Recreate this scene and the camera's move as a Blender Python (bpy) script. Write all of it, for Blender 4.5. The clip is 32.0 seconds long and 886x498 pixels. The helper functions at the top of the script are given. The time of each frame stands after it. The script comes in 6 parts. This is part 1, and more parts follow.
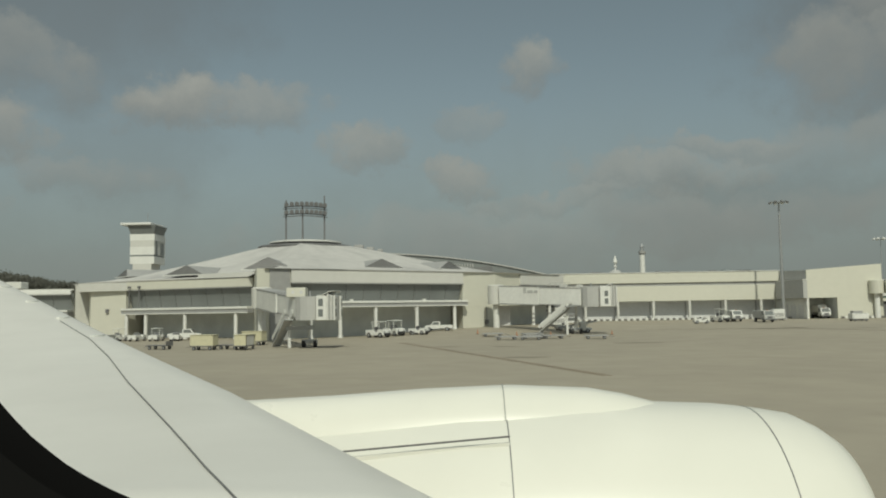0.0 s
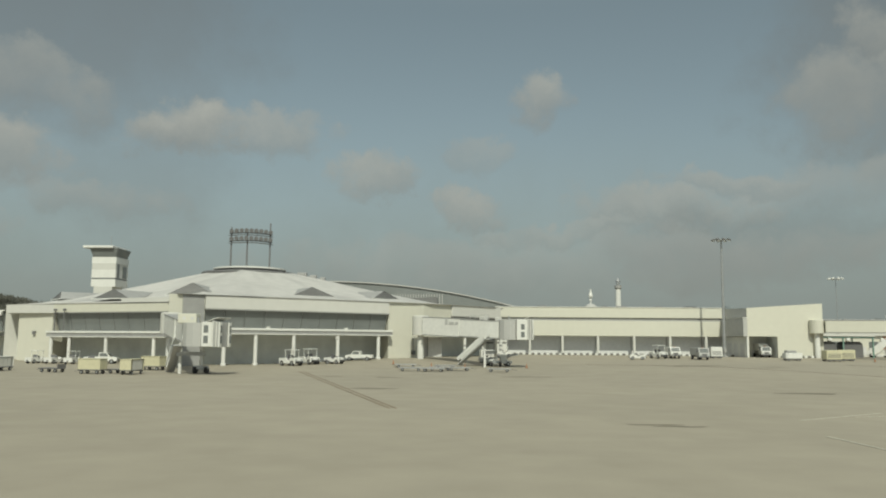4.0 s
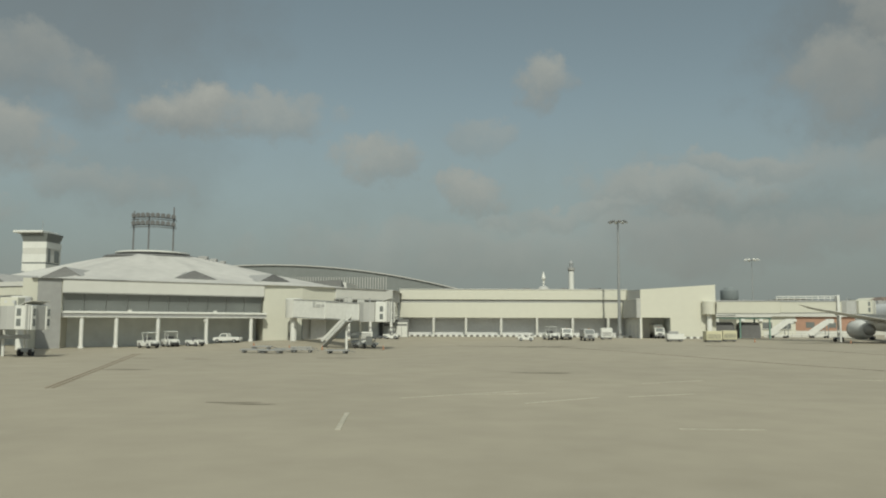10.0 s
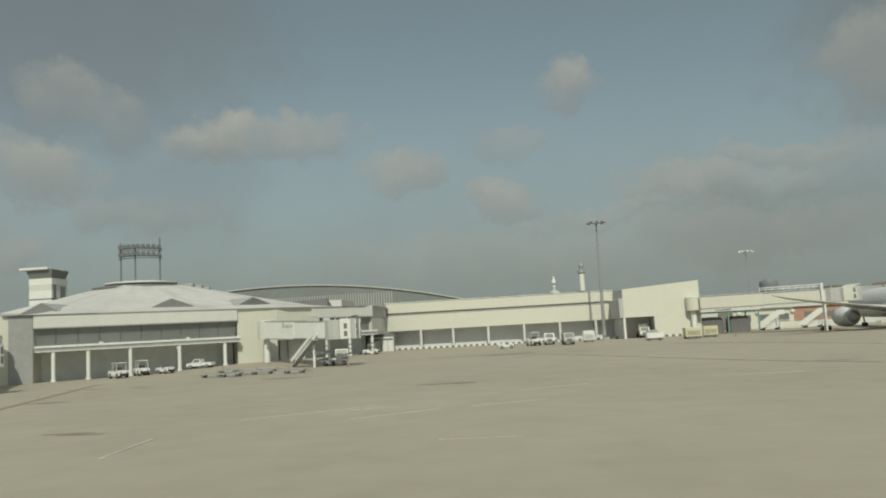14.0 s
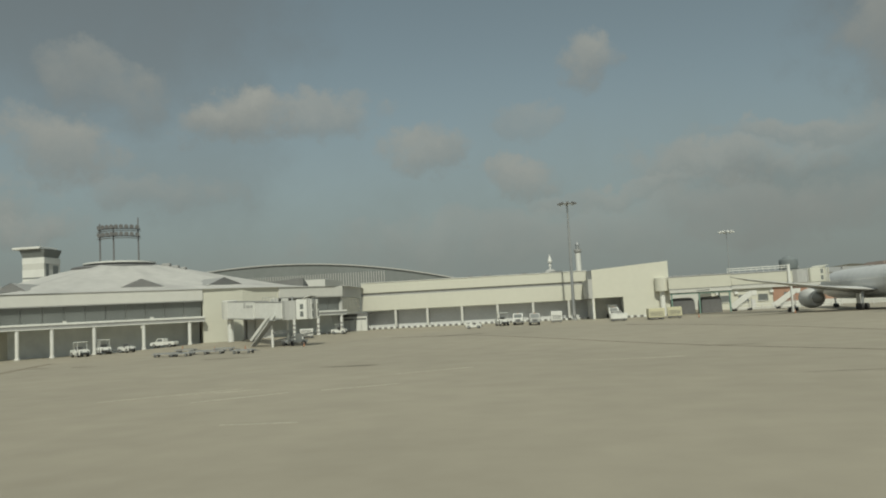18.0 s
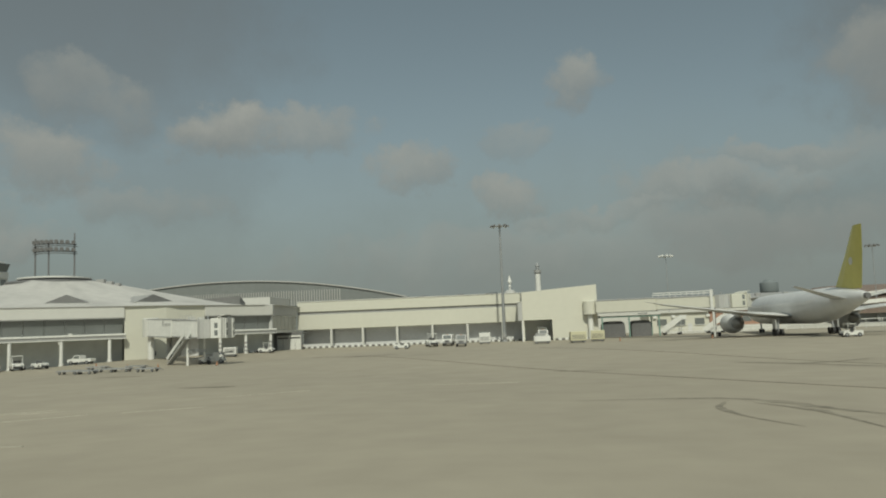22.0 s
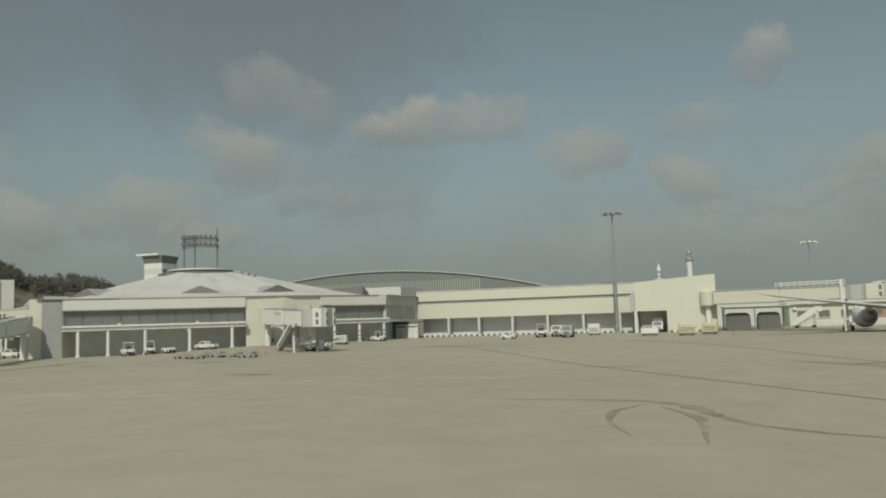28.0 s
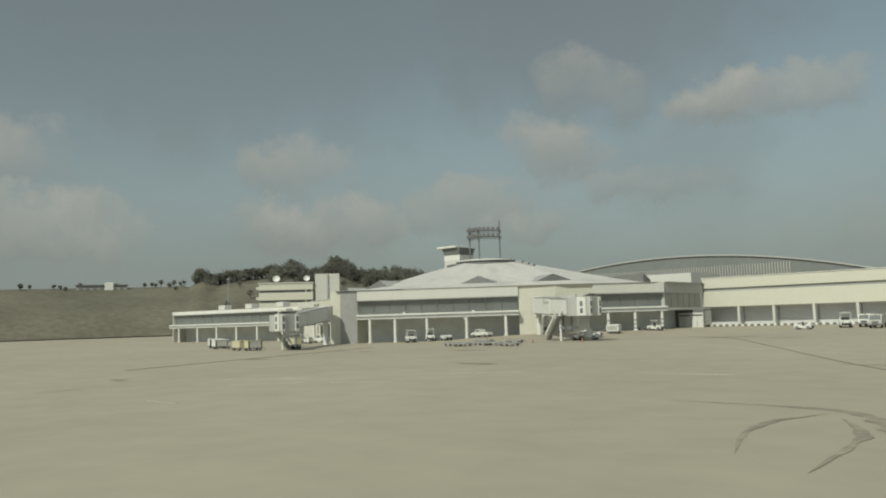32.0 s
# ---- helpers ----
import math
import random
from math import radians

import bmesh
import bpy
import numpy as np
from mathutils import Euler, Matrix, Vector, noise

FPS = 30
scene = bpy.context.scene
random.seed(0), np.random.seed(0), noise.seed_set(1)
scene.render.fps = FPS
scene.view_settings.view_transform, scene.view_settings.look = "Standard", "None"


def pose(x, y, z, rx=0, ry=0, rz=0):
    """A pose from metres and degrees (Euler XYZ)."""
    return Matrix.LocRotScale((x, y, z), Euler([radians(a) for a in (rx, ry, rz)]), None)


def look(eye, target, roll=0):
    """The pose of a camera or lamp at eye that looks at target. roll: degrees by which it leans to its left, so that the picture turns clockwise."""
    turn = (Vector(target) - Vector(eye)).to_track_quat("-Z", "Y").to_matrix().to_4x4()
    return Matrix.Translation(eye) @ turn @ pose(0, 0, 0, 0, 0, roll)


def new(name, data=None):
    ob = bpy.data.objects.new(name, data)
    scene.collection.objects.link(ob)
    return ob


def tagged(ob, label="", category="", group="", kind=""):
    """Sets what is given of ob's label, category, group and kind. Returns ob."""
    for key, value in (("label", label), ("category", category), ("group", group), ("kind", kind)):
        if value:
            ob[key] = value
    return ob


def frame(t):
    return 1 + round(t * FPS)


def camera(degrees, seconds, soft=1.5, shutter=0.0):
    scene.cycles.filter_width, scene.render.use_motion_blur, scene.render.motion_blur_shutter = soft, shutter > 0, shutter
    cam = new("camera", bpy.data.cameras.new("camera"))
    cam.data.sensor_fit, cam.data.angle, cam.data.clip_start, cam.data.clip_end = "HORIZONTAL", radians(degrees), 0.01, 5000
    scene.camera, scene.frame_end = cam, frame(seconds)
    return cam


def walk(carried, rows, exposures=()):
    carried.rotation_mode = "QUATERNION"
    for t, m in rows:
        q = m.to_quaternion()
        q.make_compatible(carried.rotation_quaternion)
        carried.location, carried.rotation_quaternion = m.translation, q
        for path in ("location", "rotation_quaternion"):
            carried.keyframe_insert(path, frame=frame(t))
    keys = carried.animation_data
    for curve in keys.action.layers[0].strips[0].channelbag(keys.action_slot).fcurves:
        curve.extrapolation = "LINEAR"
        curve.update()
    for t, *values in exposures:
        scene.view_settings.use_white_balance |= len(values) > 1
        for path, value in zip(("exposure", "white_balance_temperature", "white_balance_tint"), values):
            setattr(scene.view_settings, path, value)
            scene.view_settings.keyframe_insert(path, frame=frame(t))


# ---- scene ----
cam = camera(58.72, 32.0, soft=2.0)
PATH = [
    (0.0, (-29.405, -180.777, 3.293), (-31.023, -81.080, 10.894), -0.923),
    (0.5, (-27.719, -180.789, 3.293), (-31.680, -81.111, 10.259), -0.761),
    (1.0, (-26.027, -180.803, 3.293), (-29.126, -80.929, 7.237), 3.639),
    (1.5, (-24.327, -180.820, 3.293), (-28.425, -81.310, 12.296), 0.835),
    (2.0, (-22.613, -180.841, 3.293), (-29.895, -81.916, 15.969), -1.042),
    (2.5, (-20.880, -180.869, 3.293), (-30.251, -82.565, 19.056), -0.912),
    (3.0, (-19.125, -180.905, 3.293), (-24.834, -82.569, 20.537), -0.318),
    (3.5, (-17.342, -180.951, 3.293), (-20.938, -82.043, 17.589), 0.718),
    (4.0, (-15.526, -181.008, 3.293), (-17.957, -81.688, 14.683), 0.443),
    (4.5, (-13.676, -181.076, 3.293), (-15.430, -81.746, 14.715), -0.607),
    (5.5, (-9.890, -181.234, 3.293), (-13.377, -81.851, 13.821), 0.156),
    (6.5, (-6.029, -181.390, 3.293), (-11.251, -81.992, 12.926), 0.919),
    (7.0, (-4.087, -181.456, 3.293), (-12.914, -82.563, 15.218), 0.279),
    (7.5, (-2.144, -181.508, 3.293), (-10.721, -83.486, 21.128), -1.285),
    (8.0, (-0.207, -181.542, 3.293), (-4.154, -82.723, 18.102), -1.704),
    (8.5, (1.717, -181.555, 3.293), (-1.302, -82.804, 18.761), -1.900),
    (9.0, (3.618, -181.549, 3.293), (0.237, -82.155, 13.752), -0.039),
    (9.5, (5.484, -181.529, 3.293), (2.354, -82.108, 13.575), 0.160),
    (10.0, (7.305, -181.498, 3.293), (4.445, -81.967, 12.532), 0.212),
    (10.5, (9.069, -181.462, 3.293), (6.441, -81.918, 12.456), 0.067),
    (11.0, (10.765, -181.424, 3.293), (7.261, -82.071, 14.096), -0.067),
    (11.5, (12.382, -181.389, 3.293), (7.978, -82.248, 15.606), -0.363),
    (12.0, (13.908, -181.361, 3.293), (9.317, -82.056, 14.130), -1.222),
    (12.5, (15.338, -181.343, 3.293), (10.899, -81.955, 13.415), -1.629),
    (13.0, (16.685, -181.334, 3.293), (4.887, -82.506, 12.983), -2.053),
    (13.5, (17.968, -181.333, 3.293), (6.533, -82.647, 14.707), -3.714),
    (14.0, (19.208, -181.338, 3.293), (12.077, -82.160, 13.916), -3.219),
    (14.5, (20.423, -181.348, 3.293), (17.587, -81.920, 13.582), -2.026),
    (15.0, (21.633, -181.361, 3.293), (17.800, -81.802, 11.847), -1.750),
    (15.5, (22.856, -181.376, 3.293), (14.150, -81.859, 7.843), -1.795),
    (16.5, (25.416, -181.403, 3.293), (16.214, -82.022, 9.529), -2.594),
    (17.5, (28.150, -181.425, 3.293), (18.457, -82.212, 11.214), -3.392),
    (18.0, (29.566, -181.436, 3.293), (19.886, -82.221, 11.210), -3.060),
    (18.5, (31.005, -181.449, 3.293), (21.387, -82.218, 11.092), -2.933),
    (19.0, (32.459, -181.462, 3.293), (23.050, -82.226, 11.275), -2.924),
    (19.5, (33.921, -181.478, 3.293), (24.718, -82.213, 11.151), -2.887),
    (20.0, (35.383, -181.497, 3.293), (26.018, -82.281, 11.572), -2.646),
    (20.5, (36.838, -181.518, 3.293), (27.554, -82.295, 11.577), -2.455),
    (21.0, (38.282, -181.539, 3.293), (29.068, -82.308, 11.566), -2.245),
    (21.5, (39.708, -181.556, 3.293), (31.297, -82.409, 13.249), -2.148),
    (22.0, (41.112, -181.565, 3.293), (33.333, -82.380, 13.384), -2.288),
    (22.5, (42.488, -181.562, 3.293), (34.894, -82.359, 13.341), -1.962),
    (23.0, (43.832, -181.544, 3.293), (37.178, -82.246, 13.069), -2.125),
    (23.5, (45.138, -181.507, 3.293), (38.469, -82.197, 12.942), -2.116),
    (24.0, (46.401, -181.447, 3.293), (39.432, -82.156, 12.929), -2.146),
    (24.5, (47.618, -181.359, 3.293), (38.676, -82.254, 13.205), -2.049),
    (25.5, (49.916, -181.077, 3.293), (36.363, -82.465, 12.887), -1.877),
    (26.5, (52.050, -180.608, 3.293), (33.914, -82.705, 12.568), -1.705),
    (27.0, (53.062, -180.287, 3.293), (31.522, -83.087, 12.689), -1.640),
    (27.5, (54.039, -179.899, 3.293), (28.816, -83.597, 12.765), -1.900),
    (28.0, (54.984, -179.438, 3.293), (25.440, -84.358, 12.626), -1.787),
    (28.5, (55.900, -178.899, 3.293), (21.842, -85.341, 12.616), -1.585),
    (29.0, (56.790, -178.290, 3.293), (18.154, -86.511, 12.443), -1.504),
    (29.5, (57.659, -177.622, 3.293), (14.769, -87.724, 12.173), -1.261),
    (30.0, (58.508, -176.903, 3.293), (11.049, -89.382, 12.661), -1.186),
    (30.5, (59.343, -176.144, 3.293), (6.559, -91.733, 12.705), -0.755),
    (31.0, (60.167, -175.355, 3.293), (3.563, -93.479, 12.895), -1.037),
    (31.5, (60.984, -174.547, 3.293), (0.825, -95.235, 12.809), -1.250),
    (32.0, (61.797, -173.728, 3.293), (-2.145, -97.367, 12.263), -1.758),
]
SKY_CLOUD = (3.55, 3.4, 3.15, 1)
SKY_LIT = (5.8, 5.7, 5.3, 1)
SKY_FILL = (9.5, 9.6, 9.6, 1)
SKY_GREY = (2.35, 2.28, 2.2, 1)
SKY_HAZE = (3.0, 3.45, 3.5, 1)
SKY_STRENGTH = 0.061
KELVIN, TINT = 6620.0, -0.6
EXPOSURES = [(t, e, KELVIN, TINT) for t, e in ((0.0, 0.06), (1.0, 0.22), (2.0, 0.24), (4.0, 0.32), (8.0, 0.25), (12.0, 0.25), (14.0, 0.26), (15.0, 0.28), (16.5, 0.17), (18.0, 0.09), (20.0, 0.08), (24.0, 0.1), (28.0, 0.12), (30.0, 0.15), (32.0, 0.28))]
walk(cam, [(t, look(eye, target, roll)) for t, eye, target, roll in PATH], EXPOSURES)

# ---- sky, sun and exposure ----
SUN_AZ, SUN_EL = radians(173.0), radians(44.0)   # bearing from +y towards +x, and elevation
sun_way = Vector((math.sin(SUN_AZ) * math.cos(SUN_EL), math.cos(SUN_AZ) * math.cos(SUN_EL), math.sin(SUN_EL)))
sun_data = bpy.data.lights.new("sun", "SUN")
sun_data.energy, sun_data.angle, sun_data.color = 2.45, radians(1.2), (1.0, 0.95, 0.855)
sun = new("sun", sun_data)
sun.matrix_world = look((0, 0, 400), Vector((0, 0, 400)) - sun_way)

world = bpy.data.worlds.new("world")
scene.world = world
world.use_nodes = True
wt = world.node_tree
wt.nodes.clear()


def wnode(kind, **sets):
    n = wt.nodes.new(kind)
    for key, value in sets.items():
        if key == "operation":
            n.operation = value
        elif key == "blend":
            n.blend_type = value
    return n


def wmath(op, a, b=None, c=None, clamp=False):
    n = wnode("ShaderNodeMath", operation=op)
    n.use_clamp = clamp
    for i, v in enumerate((a, b, c)):
        if v is None:
            continue
        if isinstance(v, (int, float)):
            n.inputs[i].default_value = v
        else:
            wt.links.new(v, n.inputs[i])
    return n.outputs[0]


def wmix(fac, a, b):
    n = wt.nodes.new("ShaderNodeMix")
    n.data_type = "RGBA"
    for slot, v in ((n.inputs[0], fac), (n.inputs[6], a), (n.inputs[7], b)):
        if isinstance(v, (tuple, int, float)):
            slot.default_value = v
        else:
            wt.links.new(v, slot)
    return n.outputs[2]


sky = wt.nodes.new("ShaderNodeTexSky")
sky.sky_type = "NISHITA"
sky.sun_disc = False
sky.sun_elevation, sky.sun_rotation = SUN_EL, SUN_AZ
sky.air_density, sky.dust_density, sky.ozone_density = 1.0, 1.2, 1.0
coords = wt.nodes.new("ShaderNodeTexCoord")
wisp = wt.nodes.new("ShaderNodeTexNoise")
wisp.inputs["Scale"].default_value, wisp.inputs["Detail"].default_value, wisp.inputs["Roughness"].default_value = 7.0, 8.0, 0.62
wt.links.new(coords.outputs["Generated"], wisp.inputs["Vector"])
wsep = wt.nodes.new("ShaderNodeSeparateColor")
wt.links.new(wisp.outputs["Color"], wsep.inputs[0])
rag = wt.nodes.new("ShaderNodeTexNoise")   # ragged cloud edges
rag.inputs["Scale"].default_value, rag.inputs["Detail"].default_value, rag.inputs["Roughness"].default_value = 21.0, 7.0, 0.6
wt.links.new(coords.outputs["Generated"], rag.inputs["Vector"])
ragged = wmath("MULTIPLY", wmath("SUBTRACT", rag.outputs[0], 0.5), 3.6)
vsep = wt.nodes.new("ShaderNodeSeparateXYZ")
wt.links.new(coords.outputs["Generated"], vsep.inputs[0])
DEG = 180 / math.pi
bearing = wmath("MULTIPLY", wmath("ARCTAN2", vsep.outputs[0], vsep.outputs[1]), DEG)
height = wmath("MULTIPLY", wmath("ARCSINE", vsep.outputs[2]), DEG)
bear_w = wmath("ADD", bearing, wmath("MULTIPLY", wmath("SUBTRACT", wsep.outputs[0], 0.5), 13.0))
high_w = wmath("ADD", height, wmath("MULTIPLY", wmath("SUBTRACT", wsep.outputs[1], 0.5), 8.0))
# scattered fair-weather cumulus: bearing, elevation, half width, half height, density
CLOUDS = (
    (-20.0, 14.3, 3.6, 1.6, 0.9), (-14.5, 14.2, 4.6, 1.25, 0.6), (-31.5, 12.0, 3.6, 2.2, 0.8), (-28.2, 16.4, 3.4, 1.5, 0.4),
    (-25.5, 9.6, 4.0, 1.2, 0.35), (-6.3, 11.6, 3.0, 1.3, 0.7), (6.0, 16.7, 2.7, 1.8, 0.75), (1.2, 9.4, 2.6, 1.2, 0.7),
    (1.2, 13.0, 1.8, 1.2, 0.35), (14.5, 8.8, 6.5, 1.4, 0.6), (26.5, 15.4, 4.0, 2.6, 0.5), (28.0, 18.6, 2.6, 2.4, 0.5),
    (28.0, 10.4, 8.0, 1.6, 0.35), (-50.5, 7.3, 4.0, 2.0, 0.8), (-45.5, 7.2, 2.6, 1.9, 0.7), (-38.0, 8.2, 4.5, 1.6, 0.6),
    (-33.2, 7.0, 3.0, 1.2, 0.6), (-50.5, 11.2, 4.0, 1.8, 0.6), (-67.0, 6.6, 4.5, 2.2, 0.7), (-70.0, 11.2, 4.5, 2.2, 0.6),
    (9.0, 5.4, 22.0, 1.8, 0.3), (19.5, 10.6, 5.5, 0.9, 0.55), (8.0, 7.6, 6.0, 0.8, 0.45), (44.0, 12.0, 9.0, 3.0, 0.6),
    (60.0, 9.0, 10.0, 3.0, 0.6), (-95.0, 12.0, 12.0, 4.0, 0.7),
)
cover = lit = None
for az, el, w, h, dense in CLOUDS:
    u = wmath("MULTIPLY_ADD", bear_w, 1 / w, -az / w)
    v = wmath("MULTIPLY_ADD", high_w, 1 / h, -el / h)
    r = wmath("ADD", ragged, wmath("MULTIPLY_ADD", u, u, wmath("MULTIPLY", v, v)))
    m = wt.nodes.new("ShaderNodeMapRange")
    m.interpolation_type = "SMOOTHSTEP"
    wt.links.new(r, m.inputs[0])
    m.inputs[1].default_value, m.inputs[2].default_value, m.inputs[3].default_value, m.inputs[4].default_value = 1.9, 0.0, 0.0, dense
    top = wmath("MULTIPLY", m.outputs[0], wmath("MULTIPLY_ADD", v, 0.55, 0.42, clamp=True))
    cover = m.outputs[0] if cover is None else wmath("MAXIMUM", cover, m.outputs[0])
    lit = top if lit is None else wmath("MAXIMUM", lit, top)
# thin grey stratus high on both sides
murk = None
for az, el, w, h, dense in ((-58.0, 20.0, 24.0, 8.0, 0.3), (-30.0, 21.0, 14.0, 8.0, 0.4), (-24.0, 11.0, 6.0, 3.5, 0.2), (30.0, 18.0, 9.0, 7.0, 0.5), (20.0, 6.5, 10.0, 2.4, 0.3)):
    u = wmath("MULTIPLY_ADD", bear_w, 1 / w, -az / w)
    v = wmath("MULTIPLY_ADD", high_w, 1 / h, -el / h)
    m = wt.nodes.new("ShaderNodeMapRange")
    m.interpolation_type = "SMOOTHSTEP"
    wt.links.new(wmath("ADD", wmath("MULTIPLY", ragged, 0.35), wmath("MULTIPLY_ADD", u, u, wmath("MULTIPLY", v, v))), m.inputs[0])
    m.inputs[1].default_value, m.inputs[2].default_value, m.inputs[3].default_value, m.inputs[4].default_value = 1.7, 0.0, 0.0, dense
    murk = m.outputs[0] if murk is None else wmath("MAXIMUM", murk, m.outputs[0])
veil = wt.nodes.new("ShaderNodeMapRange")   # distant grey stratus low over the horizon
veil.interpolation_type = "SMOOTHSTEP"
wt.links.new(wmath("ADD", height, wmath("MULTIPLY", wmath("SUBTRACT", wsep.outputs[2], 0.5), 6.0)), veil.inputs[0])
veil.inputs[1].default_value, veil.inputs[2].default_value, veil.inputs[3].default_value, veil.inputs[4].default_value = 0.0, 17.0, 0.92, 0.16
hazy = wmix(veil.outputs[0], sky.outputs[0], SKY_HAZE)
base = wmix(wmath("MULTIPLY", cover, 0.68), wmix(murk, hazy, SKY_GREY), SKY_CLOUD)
# unseen bright broken cloud added above the view to lift fill light in shadows
field_noise = wt.nodes.new("ShaderNodeTexNoise")
field_noise.inputs["Scale"].default_value, field_noise.inputs["Detail"].default_value, field_noise.inputs["Roughness"].default_value = 3.2, 6.0, 0.58
wt.links.new(coords.outputs["Generated"], field_noise.inputs["Vector"])
puffs = wt.nodes.new("ShaderNodeMapRange")
puffs.interpolation_type = "SMOOTHSTEP"
wt.links.new(field_noise.outputs[0], puffs.inputs[0])
puffs.inputs[1].default_value, puffs.inputs[2].default_value = 0.40, 0.60
aloft = wt.nodes.new("ShaderNodeMapRange")
aloft.interpolation_type = "SMOOTHSTEP"
wt.links.new(height, aloft.inputs[0])
aloft.inputs[1].default_value, aloft.inputs[2].default_value = 23.0, 38.0
fill_cloud = wmath("MULTIPLY", puffs.outputs[0], wmath("MULTIPLY", aloft.outputs[0], 0.95))
full = wmix(fill_cloud, wmix(wmath("MULTIPLY", lit, 1.0), base, SKY_LIT), SKY_FILL)
grey = wt.nodes.new("ShaderNodeHueSaturation")
grey.inputs["Saturation"].default_value = 0.62
grey.inputs["Hue"].default_value = 0.480
wt.links.new(full, grey.inputs["Color"])
back = wt.nodes.new("ShaderNodeBackground")
back.inputs[1].default_value = SKY_STRENGTH
wt.links.new(grey.outputs[0], back.inputs[0])
wout = wt.nodes.new("ShaderNodeOutputWorld")
wt.links.new(back.outputs[0], wout.inputs[0])


# ---- materials ----
def material(name, colour, rough=0.6, metal=0.0, vary=0.12, grain=3.0, stain=0.25, bump=0.0, tint=None, spec=0.5, each=0.0):
    """Painted, poured or metal surface: fine grain and larger stains of real-world size."""
    m = bpy.data.materials.new(name)
    m.use_nodes = True
    t = m.node_tree
    b = t.nodes["Principled BSDF"]
    b.inputs["Roughness"].default_value, b.inputs["Metallic"].default_value = rough, metal
    b.inputs["Specular IOR Level"].default_value = spec
    tc = t.nodes.new("ShaderNodeTexCoord")
    fine, wide = t.nodes.new("ShaderNodeTexNoise"), t.nodes.new("ShaderNodeTexNoise")
    fine.inputs["Scale"].default_value, fine.inputs["Detail"].default_value = grain, 6.0
    wide.inputs["Scale"].default_value, wide.inputs["Detail"].default_value = stain, 5.0
    t.links.new(tc.outputs["Object"], fine.inputs["Vector"])
    t.links.new(tc.outputs["Object"], wide.inputs["Vector"])
    add = t.nodes.new("ShaderNodeMath")
    add.operation = "ADD"
    t.links.new(fine.outputs[0], add.inputs[0])
    t.links.new(wide.outputs[0], add.inputs[1])
    last = add.outputs[0]
    if each:
        info = t.nodes.new("ShaderNodeObjectInfo")
        ad = t.nodes.new("ShaderNodeMath")
        ad.operation = "MULTIPLY_ADD"
        t.links.new(info.outputs["Random"], ad.inputs[0])
        ad.inputs[1].default_value = each
        t.links.new(last, ad.inputs[2])
        last = ad.outputs[0]
    ramp = t.nodes.new("ShaderNodeMapRange")
    ramp.inputs[1].default_value, ramp.inputs[2].default_value = 0.6, 1.4
    t.links.new(last, ramp.inputs[0])
    mix = t.nodes.new("ShaderNodeMix")
    mix.data_type = "RGBA"
    low = tint or tuple(c * (1 - 2 * vary) for c in colour)
    mix.inputs[6].default_value = (*low, 1)
    mix.inputs[7].default_value = (*[min(1, c * (1 + vary)) for c in colour], 1)
    t.links.new(ramp.outputs[0], mix.inputs[0])
    t.links.new(mix.outputs[2], b.inputs["Base Color"])
    rr = t.nodes.new("ShaderNodeMapRange")
    rr.inputs[3].default_value, rr.inputs[4].default_value = min(1, rough + 0.08), max(0.03, rough - 0.08)
    t.links.new(fine.outputs[0], rr.inputs[0])
    t.links.new(rr.outputs[0], b.inputs["Roughness"])
    if bump:
        bp = t.nodes.new("ShaderNodeBump")
        bp.inputs["Strength"].default_value, bp.inputs["Distance"].default_value = 0.6, bump
        t.links.new(fine.outputs[0], bp.inputs["Height"])
        t.links.new(bp.outputs[0], b.inputs["Normal"])
    return m


CREAM = material("cream_cladding", (0.595, 0.585, 0.50), 0.55, vary=0.025, grain=0.8, stain=0.06)
WHITE = material("white_paint", (0.70, 0.70, 0.66), 0.45, vary=0.06, grain=2.0, stain=0.3)
PALE = material("pale_cream_fascia", (0.585, 0.58, 0.54), 0.6, vary=0.03, grain=0.8, stain=0.06)
OFFWHITE = material("offwhite_render", (0.565, 0.562, 0.52), 0.7, vary=0.04, grain=1.0, stain=0.1)
ROOF = material("pale_metal_roof", (0.53, 0.52, 0.49), 0.7, 0.0, vary=0.08, grain=0.6, stain=0.05)
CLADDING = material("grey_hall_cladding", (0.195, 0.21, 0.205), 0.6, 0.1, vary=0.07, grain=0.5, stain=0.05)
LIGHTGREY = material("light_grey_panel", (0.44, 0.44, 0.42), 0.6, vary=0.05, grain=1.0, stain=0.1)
LOUVRE = material("grey_louvre_metal", (0.17, 0.17, 0.165), 0.6, 0.1, vary=0.08, grain=1.0, stain=0.2)
GREYWALL = material("grey_render", (0.33, 0.33, 0.32), 0.7, vary=0.08, grain=1.0, stain=0.1)
DARKGREY = material("dark_grey_metal", (0.17, 0.17, 0.17), 0.5, 0.2, vary=0.1)
SHUTTER = material("grey_roller_shutter", (0.60, 0.60, 0.585), 0.5, 0.0, vary=0.08, grain=2.0, stain=0.2, each=0.15)
STEEL = material("galvanised_steel", (0.42, 0.43, 0.43), 0.4, 0.6, vary=0.1)
RUBBER = material("black_rubber", (0.045, 0.045, 0.045), 0.85, vary=0.2)
# inner walls kept extra pale: veiling haze over dark recesses put into the colour
SHADE = material("haze_lifted_wall", (0.72, 0.75, 0.73), 0.8, vary=0.1, grain=0.5, stain=0.1)
YELLOW = material("yellow_paint", (0.58, 0.55, 0.38), 0.5, vary=0.08)
FINYEL = material("yellow_tail_paint", (0.54, 0.49, 0.12), 0.35, vary=0.04, grain=0.5)
HULL = material("white_aircraft_paint", (0.62, 0.625, 0.615), 0.35, vary=0.05, grain=0.6, stain=0.15)
